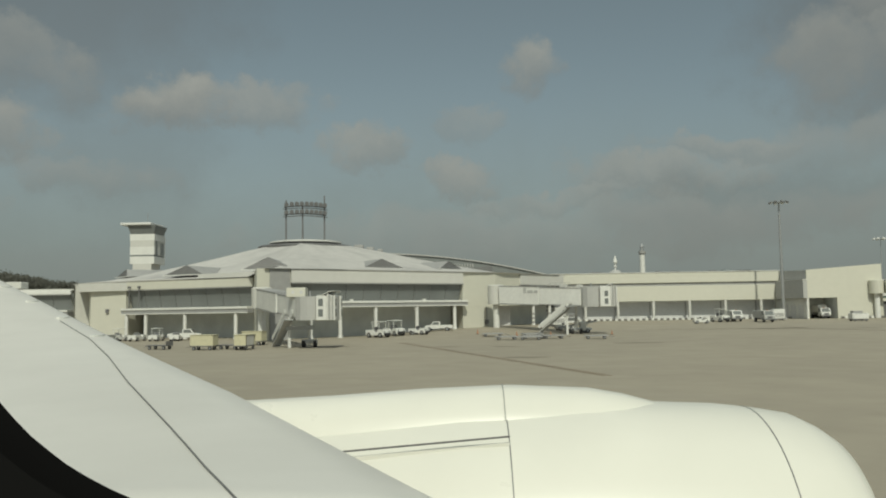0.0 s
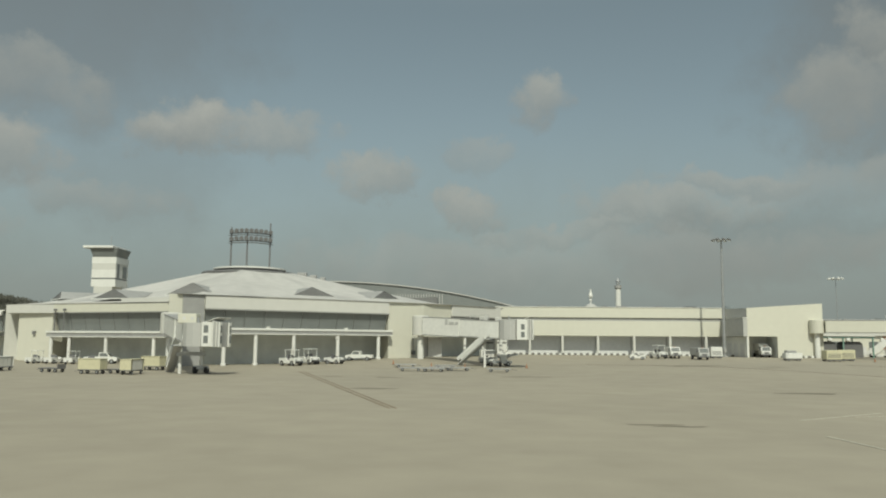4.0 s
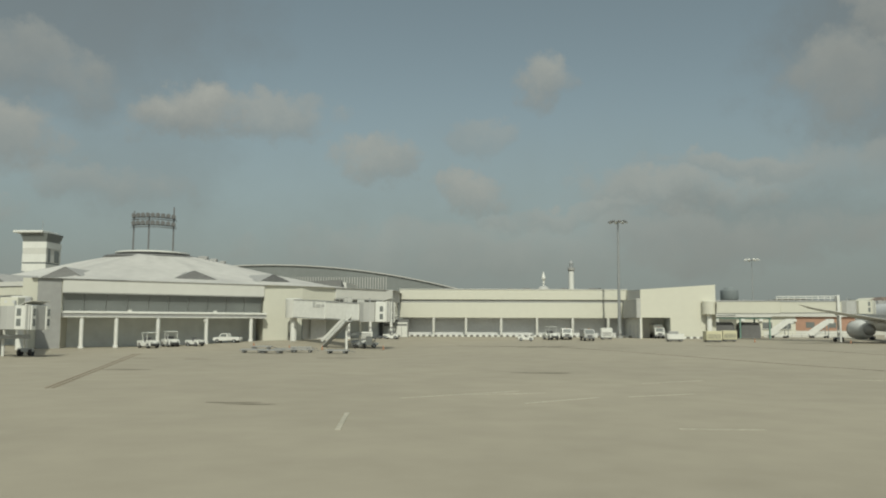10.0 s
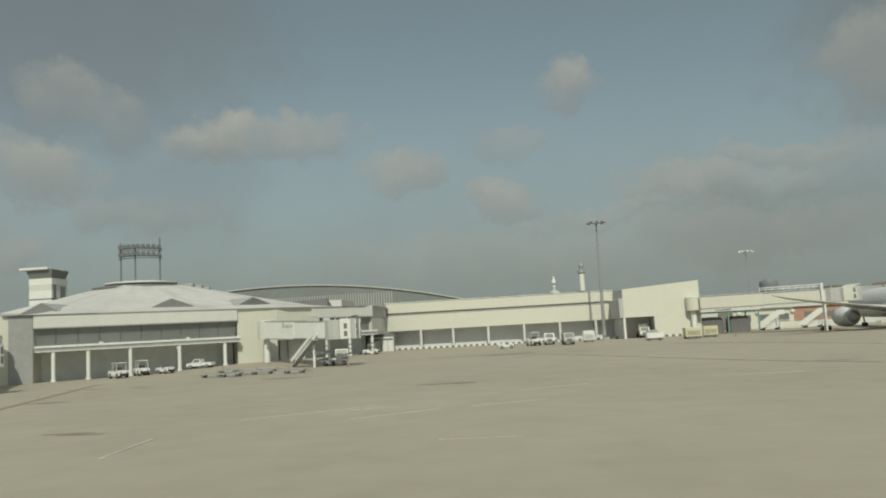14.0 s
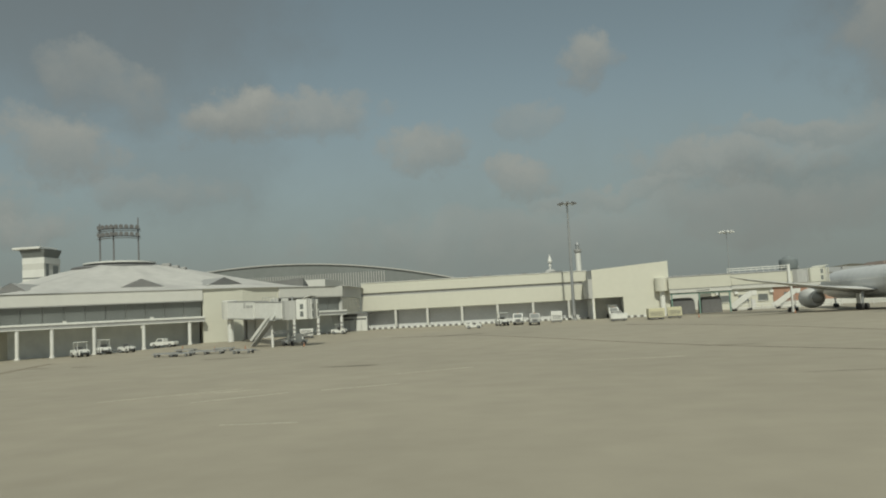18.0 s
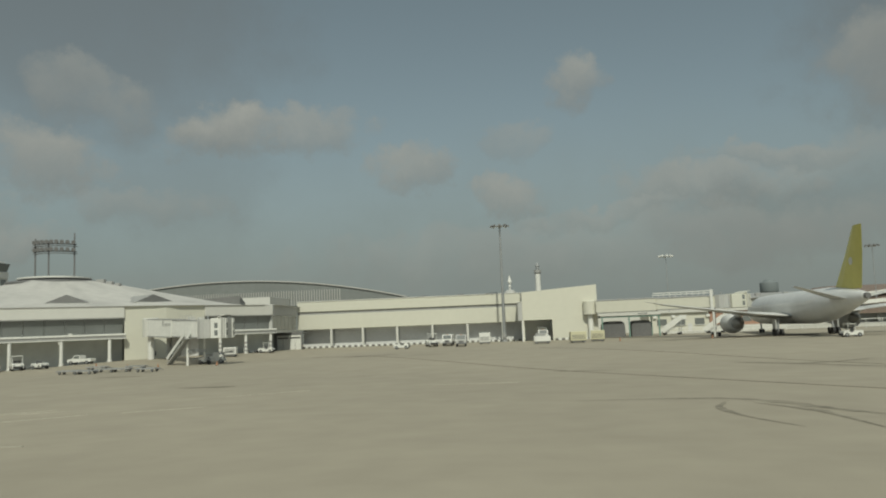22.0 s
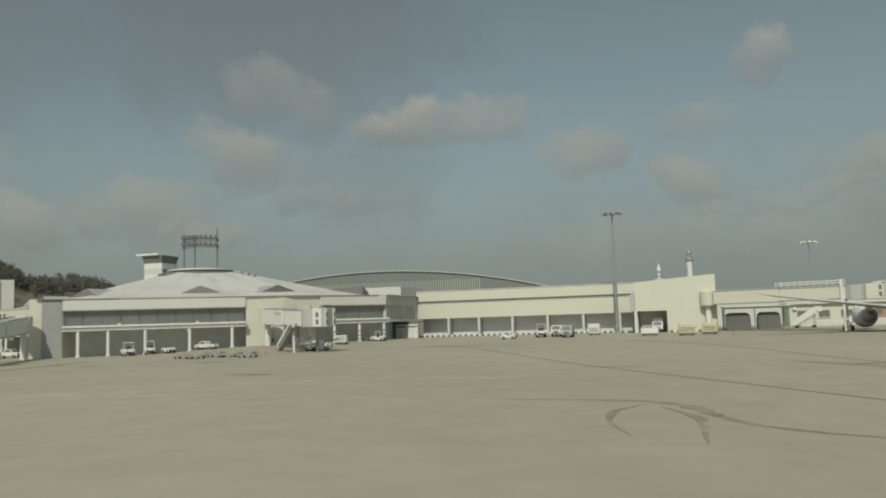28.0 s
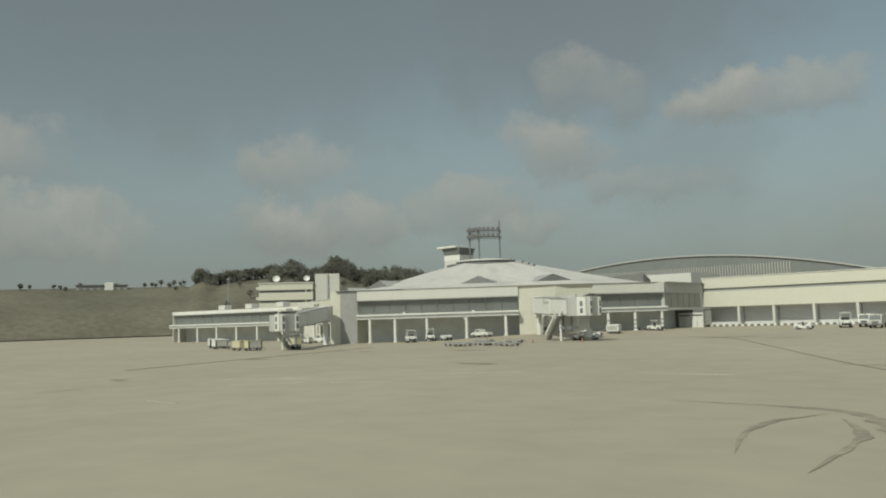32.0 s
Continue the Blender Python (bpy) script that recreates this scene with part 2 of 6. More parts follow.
HULLGREY = material("light_grey_aircraft_paint", (0.60, 0.605, 0.59), 0.5, vary=0.04)
WINGPAINT = material("wing_grey_white_paint", (0.69, 0.68, 0.63), 0.4, vary=0.05, grain=1.5, stain=0.4)
COWL = material("cream_white_cowl_paint", (0.73, 0.725, 0.65), 0.3, vary=0.03, grain=1.5, stain=0.4)
RUST = material("red_brown_roof_sheet", (0.21, 0.16, 0.13), 0.6, vary=0.15, grain=1.0, stain=0.1)
RED = material("dark_kerb_paint", (0.17, 0.165, 0.15), 0.6, vary=0.1)
ORANGE = material("orange_plastic", (0.42, 0.22, 0.13), 0.7, vary=0.12)
LINE = material("white_line_paint", (0.46, 0.43, 0.35), 0.7, vary=0.2, grain=3.0)
LINEY = material("tan_line_paint", (0.22, 0.17, 0.11), 0.7, vary=0.2, grain=3.0)
STAIN = material("oil_stain", (0.185, 0.16, 0.12), 0.8, vary=0.2, grain=1.0)
SCRUBMARK = material("tyre_rubber_marks", (0.268, 0.241, 0.188), 0.85, vary=0.25, grain=1.6, stain=0.3)
# leaf colour raised and greyed to hold the haze of distance
LEAF = material("hazed_foliage", (0.23, 0.23, 0.19), 0.8, vary=0.25, grain=0.3, stain=0.02)
GRASS = material("grass", (0.13, 0.122, 0.08), 0.9, vary=0.25, grain=0.3, stain=0.02)
LAMPGLASS = material("lamp_lens", (0.5, 0.52, 0.5), 0.2, 0.3, vary=0.03)
BLUEGLASS = material("dark_glazing", (0.17, 0.182, 0.176), 0.12, 0.0, vary=0.08, grain=0.2, stain=0.05, spec=0.6, each=0.12)
BLACK = material("black_plastic", (0.006, 0.006, 0.006), 0.6, vary=0.1, spec=0.1)
GROUND = material("apron_concrete", (0.329, 0.297, 0.232), 0.85, vary=0.075, grain=0.35, stain=0.03, bump=0.003)
SCRUB = material("hill_scrub", (0.135, 0.125, 0.09), 0.9, vary=0.22, grain=0.25, stain=0.02)
TERRACOTTA = material("terracotta_wall", (0.40, 0.24, 0.17), 0.75, vary=0.08, grain=0.8, stain=0.1)
GREENPAINT = material("green_steel_paint", (0.20, 0.32, 0.27), 0.5, vary=0.08)


# rain streaks that run down the tent roof from its crown
ROOFTENT = ROOF.copy()
ROOFTENT.name = "streaked_tent_roof"
rt = ROOFTENT.node_tree
rpos = rt.nodes.new("ShaderNodeTexCoord")
rsub = rt.nodes.new("ShaderNodeVectorMath")
rsub.operation = "SUBTRACT"
rsub.inputs[1].default_value = (-62.5, -8.0, 0.0)
rt.links.new(rpos.outputs["Object"], rsub.inputs[0])
rsep = rt.nodes.new("ShaderNodeSeparateXYZ")
rt.links.new(rsub.outputs[0], rsep.inputs[0])
rang = rt.nodes.new("ShaderNodeMath")
rang.operation = "ARCTAN2"
rt.links.new(rsep.outputs[1], rang.inputs[0])
rt.links.new(rsep.outputs[0], rang.inputs[1])
rcom = rt.nodes.new("ShaderNodeCombineXYZ")
rt.links.new(rang.outputs[0], rcom.inputs[0])
rlen = rt.nodes.new("ShaderNodeVectorMath")
rlen.operation = "LENGTH"
rt.links.new(rsub.outputs[0], rlen.inputs[0])
rsc = rt.nodes.new("ShaderNodeMath")
rsc.operation = "MULTIPLY"
rsc.inputs[1].default_value = 0.018
rt.links.new(rlen.outputs["Value"], rsc.inputs[0])
rt.links.new(rsc.outputs[0], rcom.inputs[1])
rnoise = rt.nodes.new("ShaderNodeTexNoise")
rnoise.inputs["Scale"].default_value, rnoise.inputs["Detail"].default_value = 5.0, 6.0
rt.links.new(rcom.outputs[0], rnoise.inputs["Vector"])
rmap = rt.nodes.new("ShaderNodeMapRange")
rmap.inputs[1].default_value, rmap.inputs[2].default_value, rmap.inputs[3].default_value, rmap.inputs[4].default_value = 0.46, 0.7, 0.0, 0.75
rt.links.new(rnoise.outputs[0], rmap.inputs[0])
rmix = rt.nodes.new("ShaderNodeMix")
rmix.data_type = "RGBA"
rmix.inputs[7].default_value = (0.36, 0.355, 0.34, 1)
rbase = rt.nodes["Principled BSDF"].inputs["Base Color"]
rt.links.new(rbase.links[0].from_socket, rmix.inputs[6])
rt.links.new(rmap.outputs[0], rmix.inputs[0])
rt.links.new(rmix.outputs[2], rbase)

# sunlight passes partly through the leaves
lt = LEAF.node_tree
leaf_glow = lt.nodes.new("ShaderNodeBsdfTranslucent")
lt.links.new(lt.nodes["Principled BSDF"].inputs["Base Color"].links[0].from_socket, leaf_glow.inputs["Color"])
leaf_mix = lt.nodes.new("ShaderNodeMixShader")
leaf_mix.inputs[0].default_value = 0.55
lt.links.new(lt.nodes["Principled BSDF"].outputs[0], leaf_mix.inputs[1])
lt.links.new(leaf_glow.outputs[0], leaf_mix.inputs[2])
lt.links.new(leaf_mix.outputs[0], lt.nodes["Material Output"].inputs["Surface"])


# ---- mesh helpers ----
def part(name, bm, mat, parent=None, label="", smooth=False, data=None):
    """Links a bmesh as one mesh object under a thing or a part."""
    if data is None:
        data = bpy.data.meshes.new(name)
        bm.to_mesh(data)
        bm.free()
        data.materials.append(mat)
        if smooth:
            for p in data.polygons:
                p.use_smooth = True
    ob = new(name, data)
    if parent is not None:
        ob.parent = parent
    if label:
        ob["label"] = label
    return ob


def thing(name, m=Matrix(), label="", category="", group="", kind=""):
    ob = new(name)
    ob.empty_display_size = 0.5
    ob.matrix_world = m
    return tagged(ob, label, category, group, kind)


def box(x0, x1, y0, y1, z0, z1, bm=None, bev=0.0, m=None):
    bm = bm or bmesh.new()
    made = bmesh.ops.create_cube(bm, size=1.0)["verts"]
    for v in made:
        v.co = Vector(((x0 + x1) / 2 + v.co.x * (x1 - x0), (y0 + y1) / 2 + v.co.y * (y1 - y0), (z0 + z1) / 2 + v.co.z * (z1 - z0)))
    if bev:
        es = list({e for v in made for e in v.link_edges})
        bmesh.ops.bevel(bm, geom=es, offset=bev, segments=1, affect="EDGES")
    if m is not None:
        bmesh.ops.transform(bm, matrix=m, verts=bm.verts)
    return bm


def rod(a, b, r0, r1=None, seg=10, bm=None):
    """A round bar from a to b."""
    bm = bm or bmesh.new()
    a, b = Vector(a), Vector(b)
    q = (b - a).to_track_quat("Z", "Y").to_matrix().to_4x4()
    bmesh.ops.create_cone(bm, cap_ends=True, segments=seg, radius1=r0, radius2=r0 if r1 is None else r1, depth=(b - a).length,
                          matrix=Matrix.Translation((a + b) / 2) @ q)
    return bm


def beam(a, b, w, h, bm=None):
    """A square bar from a to b, w across and h high."""
    bm = bm or bmesh.new()
    a, b = Vector(a), Vector(b)
    q = (b - a).to_track_quat("Y", "Z").to_matrix().to_4x4()
    n = (b - a).length
    vs = bmesh.ops.create_cube(bm, size=1.0)["verts"]
    bmesh.ops.transform(bm, matrix=Matrix.Translation((a + b) / 2) @ q @ Matrix.Diagonal((w, n, h, 1)), verts=vs)
    return bm


def slab(outline, z0, z1, bm=None):
    """An upright prism on a plan outline; z1 may be a list, one height a corner."""
    bm = bm or bmesh.new()
    tops = z1 if isinstance(z1, (list, tuple)) else [z1] * len(outline)
    lo = [bm.verts.new((x, y, z0)) for x, y in outline]
    hi = [bm.verts.new((x, y, z)) for (x, y), z in zip(outline, tops)]
    n = len(outline)
    bm.faces.new(lo[::-1])
    bm.faces.new(hi)
    for i in range(n):
        bm.faces.new((lo[i], lo[(i + 1) % n], hi[(i + 1) % n], hi[i]))
    bmesh.ops.recalc_face_normals(bm, faces=bm.faces)
    return bm


def rings(loops, closed_ends=True, bm=None):
    """A skin through loops of points of equal number."""
    bm = bm or bmesh.new()
    vs = [[bm.verts.new(p) for p in loop] for loop in loops]
    n = len(vs[0])
    for a, b in zip(vs, vs[1:]):
        for i in range(n):
            bm.faces.new((a[i], a[(i + 1) % n], b[(i + 1) % n], b[i]))
    if closed_ends:
        bm.faces.new(vs[0][::-1])
        bm.faces.new(vs[-1])
    bmesh.ops.recalc_face_normals(bm, faces=bm.faces)
    return bm


def turned(profile, seg=24, axis="Z", bm=None):
    """A turned body: profile of (radius, height)."""
    loops = []
    for r, h in profile:
        loop = []
        for i in range(seg):
            a = 2 * math.pi * i / seg
            p = (r * math.cos(a), r * math.sin(a), h)
            loop.append(p if axis == "Z" else (h, p[0], p[1]) if axis == "X" else (p[0], h, p[1]))
        loops.append(loop)
    return rings(loops, True, bm)


def along(p0, p1):
    """The pose at p0 whose x runs along the ground to p1."""
    return pose(p0[0], p0[1], 0, rz=math.degrees(math.atan2(p1[1] - p0[1], p1[0] - p0[0])))

# ---- ground ----
FRONT = ((-400, -80), (-150, -46), (-98, -40), (-86, -45.7), (-61.6, -56), (-58.6, -66), (-54.3, -62.6), (-28.4, -43), (-22, -38.2), (-7.45, -19.6), (-8, -1.4),
         (44.2, -1.4), (44.3, -13.9), (60, -13.9), (60.1, 0), (400, 0))


def ease(a, b, x):
    u = min(1, max(0, (x - a) / (b - a)))
    return u * u * (3 - 2 * u)


def ground_z(x, y):
    """The apron falls gently away from the buildings for drainage."""
    near, behind = 1e9, False
    for (x0, y0), (x1, y1) in zip(FRONT, FRONT[1:]):
        ex, ey = x1 - x0, y1 - y0
        u = min(1, max(0, ((x - x0) * ex + (y - y0) * ey) / (ex * ex + ey * ey)))
        near = min(near, math.hypot(x - x0 - u * ex, y - y0 - u * ey))
        if min(x0, x1) <= x <= max(x0, x1) and abs(ex) > 1e-6 and y > y0 + ey * (x - x0) / ex:
            behind = True
    base = 0.9 * ease(-24, -46, x)
    if behind:
        return -base
    fall = 0.35 + 0.35 * ease(25, 5, x) + 0.4 * ease(20, -10, x)
    fall += (1.1 - fall) * ease(60, 110, -y)
    return -base - (fall - base) * ease(2, 20, near)


gx = [-3000, -900] + [-420 + 20 * i for i in range(12)] + [-180 + 4 * i for i in range(86)] + [170 + 25 * i for i in range(11)] + [900, 3000]
gy = [-1500, -600, -330, -240] + [-200 + 10 * i for i in range(7)] + [-132 + 3 * i for i in range(48)] + [16, 40, 80, 150]
bm = bmesh.new()
rows = [[bm.verts.new((x, y, ground_z(x, y))) for x in gx] for y in gy]
for r0, r1 in zip(rows, rows[1:]):
    for i in range(len(gx) - 1):
        bm.faces.new((r0[i], r0[i + 1], r1[i + 1], r1[i]))
ground = part("ground", bm, GROUND, smooth=True)
tagged(ground, "wide tan concrete airport apron with faint stains", "apron", kind="structure")
field = part("field", box(-3000, 3000, 150.1, 4500, -0.5, -0.02), GRASS)
tagged(field, "flat green grassland beyond the terminal", "grass field", kind="structure")

# ---- pavilion terminal ----
HUB = Vector((-62.5, -8.0))
WALL = [(-7.45, -19.6), (-22.0, -38.2), (-28.4, -43.05), (-54.3, -62.6), (-58.6, -66.0), (-61.6, -56.0), (-86.0, -45.7), (-98.0, -40.0),
        (-112.0, -8.0), (-98.0, 28.0), (-62.0, 40.0), (-26.0, 32.0), (-8.0, 2.0)]
pavilion = thing("terminal_pavilion", label="cream airport terminal pavilion with a low tent-like grey metal roof", category="terminal building")


def facade(parent, p0, p1, columns, pane_w=3.2, fascia=(7.62, 9.68), ledge=4.78, lintel=3.85, skin=PALE):
    """Fascia, glazing band, beam and columns of one open front, from p0 to p1 seen from outside with p0 at the left."""
    m = along(p0, p1)
    n = (Vector(p1) - Vector(p0)).length

    def put(name, bm, mat, label=""):
        bmesh.ops.transform(bm, matrix=m, verts=bm.verts)
        return part(name, bm, mat, parent, label)

    put("fascia", box(-0.05, n + 0.05, -0.35, 0.5, fascia[0], fascia[1], bev=0.06), skin)
    put("fascia_drip", box(-0.05, n + 0.05, -0.42, 0.2, fascia[0] - 0.12, fascia[0] - 0.005), GREYWALL)
    count = max(3, round(n / pane_w))
    w = n / count
    for i in range(count):
        a, b = i * w + 0.05, (i + 1) * w - 0.05
        lo, hi = ledge + 0.02, fascia[0] - 0.12
        lean = [(a, 0.95, lo), (b, 0.95, lo), (b, 0.25, hi), (a, 0.25, hi)]
        bm = bmesh.new()
        f = [bm.verts.new(p) for p in lean]
        g = [bm.verts.new((x, y + 0.06, z)) for x, y, z in lean]
        bm.faces.new(f)
        bm.faces.new(g[::-1])
        for k in range(4):
            bm.faces.new((f[k], g[k], g[(k + 1) % 4], f[(k + 1) % 4]))
        bmesh.ops.recalc_face_normals(bm, faces=bm.faces)
        put("window_pane", bm, BLUEGLASS)
        if i:
            put("mullion", beam((i * w, 0.93, lo), (i * w, 0.24, hi), 0.05, 0.08), LOUVRE)
    put("window_ledge", box(0, n, -1.7, 1.2, ledge - 0.36, ledge, bev=0.04), WHITE)
    put("beam", box(0, n, -1.55, 1.2, lintel, ledge - 0.37), GREYWALL)
    put("soffit", box(0, n, 1.25, 4.2, lintel + 0.15, lintel + 0.45), OFFWHITE)
    put("inner_wall", box(0, n, 1.35, 1.6, lintel + 0.45, 7.3), SHADE)
    put("recess_wall", box(-0.5, n + 0.5, 4.2, 4.5, -1.2, lintel + 0.15), SHADE)
    put("soffit_lip", box(0, n, -1.6, -1.555, lintel - 0.03, lintel + 0.1), WHITE)
    for s in columns:
        foot = m @ Vector((s, -1.2, 0))
        g = ground_z(foot.x, foot.y - 0.5)
        bm = rod((s, -1.2, g + 0.35), (s, -1.2, lintel), 0.3, seg=14)
        put("column", bm, WHITE)
        bm = turned([(0.42, 0.0), (0.42, 0.3), (0.34, 0.36)], 12)
        bmesh.ops.translate(bm, vec=(s, -1.2, g - 0.02), verts=bm.verts)
        put("column_base", bm, WHITE)
    return m


def pier(parent, outline, top=9.68, name="pier", mat=OFFWHITE):
    return part(name, slab(outline, -1.2, top), mat, parent, "solid cream rendered corner wall")


facade(pavilion, (-54.3, -62.6), (-28.4, -43.05), (2.65, 7.7, 14.1, 22.0, 29.8))
facade(pavilion, (-86.0, -45.7), (-61.6, -56.0), (0.9, 5.2, 13.6, 23.9), fascia=(7.38, 8.85), ledge=4.22, lintel=3.22, skin=CREAM)
east_front = facade(pavilion, (-17.5, -32.4), (-7.9, -20.2), (2.6, 8.4, 14.3))
for s_at in (2.6, 8.4, 14.3):
    foot = east_front @ Vector((s_at, -1.2, 0))
    for z in (0.35, 1.15, 1.95):
        bm = turned([(0.31, 0.0), (0.325, 0.02), (0.325, 0.36), (0.31, 0.38)], 14)
        bmesh.ops.translate(bm, vec=(foot.x, foot.y, z), verts=bm.verts)
        part("column_band", bm, GREYWALL, pavilion, "dark grey warning band")
CORNER = [(-28.35, -43.0), (-25.0, -40.6), (-22.4, -38.6), (-20.0, -35.6), (-17.55, -32.45), (-22.0, -29.0), (-31.5, -37.0)]
part("pier", slab(CORNER, 3.75, 9.68), CREAM, pavilion, "solid cream rendered corner wall")
part("pier_base", slab([(-28.35, -43.0), (-25.0, -40.6), (-22.4, -38.6), (-24.6, -35.6), (-31.5, -37.0)], -1.2, 3.745), CREAM, pavilion)
part("opening_back", slab([(-24.55, -35.5), (-19.3, -31.0), (-19.5, -30.7), (-24.8, -35.2)], -1.2, 3.745), SHUTTER, pavilion, "grey roller shutter in the corner opening")
for k in (0.33, 0.66):
    x, y = -24.55 + 4.05 * k, -35.5 + 3.1 * k
    part("shutter_post", box(x - 0.1, x + 0.1, y - 0.25, y - 0.05, -1.0, 3.7), GREYWALL, pavilion)
pier(pavilion, [(-54.35, -62.65), (-58.6, -66.0), (-61.55, -56.05), (-60.0, -50.0), (-56.0, -57.0)], mat=CREAM)
m_a = along((-86.0, -45.7), (-61.6, -56.0))
for x in (1.2, 3.4):
    bm = rod((x, -1.0, 4.22), (x, -1.0, 7.9), 0.09, seg=8)
    bmesh.ops.transform(bm, matrix=m_a, verts=bm.verts)
    part("ledge_pole", bm, DARKGREY, pavilion)
    bm = box(x - 0.25, x + 0.25, -1.2, -0.8, 7.6, 8.0, bev=0.04)
    bmesh.ops.transform(bm, matrix=m_a, verts=bm.verts)
    part("ledge_lamp", bm, DARKGREY, pavilion)
bm = box(15.0, 26.6, 0.2, 0.6, 8.8, 9.7)
bmesh.ops.transform(bm, matrix=m_a, verts=bm.verts)
part("eaves_wall", bm, PALE, pavilion)
part("pier_panel", slab([(-54.4, -62.75), (-57.0, -64.8), (-56.95, -64.86), (-54.35, -62.81)], -1.2, 9.69), GREYWALL, pavilion, "grey painted corner panel")
part("pier", slab([(-86.6, -45.2), (-93.6, -43.4), (-97.5, -36.0), (-85.0, -40.0)], -1.2, 7.28), CREAM, pavilion, "yellowish cream corner wall")
part("corner_fascia", slab([(-86.1, -46.0), (-95.6, -43.9), (-98.6, -36.5), (-85.0, -39.5)], 7.3, 8.75), OFFWHITE, pavilion, "overhanging pale corner fascia")
part("wall_lamp_box", box(-90.4, -89.9, -44.75, -44.2, 3.6, 4.2), DARKGREY, pavilion)
part("rear_wall", slab([(-98.0, -40.0), (-112.0, -8.0), (-98.0, 28.0), (-62.0, 40.0), (-26.0, 32.0), (-12.0, 4.0), (-14.0, 0.0), (-28.0, 26.0), (-62.0, 34.0),
                        (-94.0, 24.0), (-106.0, -8.0), (-93.0, -36.0)], -1.0, 8.75), OFFWHITE, pavilion)
part("link_wall", box(-8.3, -7.75, -19.5, -0.9, 7.5, 9.68), LIGHTGREY, pavilion, "plain grey link parapet")
part("link_beam", box(-8.3, -7.72, -19.5, -0.9, 3.9, 4.4), OFFWHITE, pavilion)
for i in range(6):
    part("link_pane", box(-8.2, -8.0, -19.4 + i * 3.08, -16.45 + i * 3.08, 4.42, 7.48), BLUEGLASS, pavilion)
part("link_coping", box(-8.35, -7.7, -19.5, -0.9, 9.685, 9.85), WHITE, pavilion)
part("link_floor_wall", box(-12.4, -11.9, -18.5, -5.7, -0.4, 3.9), SHADE, pavilion)
part("link_corner_post", box(-8.6, -7.9, -20.0, -19.5, 3.9, 7.5), LIGHTGREY, pavilion)
part("link_door_wall", box(-11.9, -5.3, -6.0, -5.7, -0.4, 3.88), LOUVRE, pavilion)
part("link_porch_roof", box(-11.9, -5.3, -5.69, -0.9, 3.6, 3.88), LOUVRE, pavilion)


def rim(angle):
    """Distance from the hub to the outer wall along a bearing."""
    d = Vector((math.cos(angle), math.sin(angle)))
    best = 0
    for (x0, y0), (x1, y1) in zip(WALL, WALL[1:] + WALL[:1]):
        a, e = Vector((x0, y0)) - HUB, Vector((x1 - x0, y1 - y0))
        den = d.x * e.y - d.y * e.x
        if abs(den) < 1e-9:
            continue
        r = (a.x * e.y - a.y * e.x) / den
        u = (a.x * d.y - a.y * d.x) / den
        if -1e-6 <= u <= 1 + 1e-6 and r > 0:
            best = max(best, r)
    return best


def roof_z(r, out):
    """Height of the tent roof at r metres from the hub where the wall is at out metres."""
    f = r / out
    knots = ((0.17, 17.5), (0.30, 16.0), (0.45, 14.15), (0.60, 12.4), (0.75, 10.8), (0.88, 10.05), (1.0, 9.72), (1.1, 9.3))
    for (a, za), (b, zb) in zip(knots, knots[1:]):
        if f <= b:
            return za + (zb - za) * (f - a) / (b - a)
    return 9.3


bm = bmesh.new()
SEG = 72
loops = []
for f in (1.012, 0.88, 0.75, 0.60, 0.45, 0.30, 0.17):
    loop = []
    for i in range(SEG):
        a = 2 * math.pi * i / SEG
        out = rim(a)
        r = out * f
        deg = math.degrees(a) - 360
        dip = 0.82 * ease(-85.5, -89.5, deg) * ease(-215, -200, deg) * ease(0.72, 1.0, f)
        loop.append((HUB.x + r * math.cos(a), HUB.y + r * math.sin(a), roof_z(min(r, out), out) - dip))
    loops.append(loop)
rings(loops, True, bm)
part("roof", bm, ROOFTENT, pavilion, "pale grey metal roof with rain streaks", smooth=True)


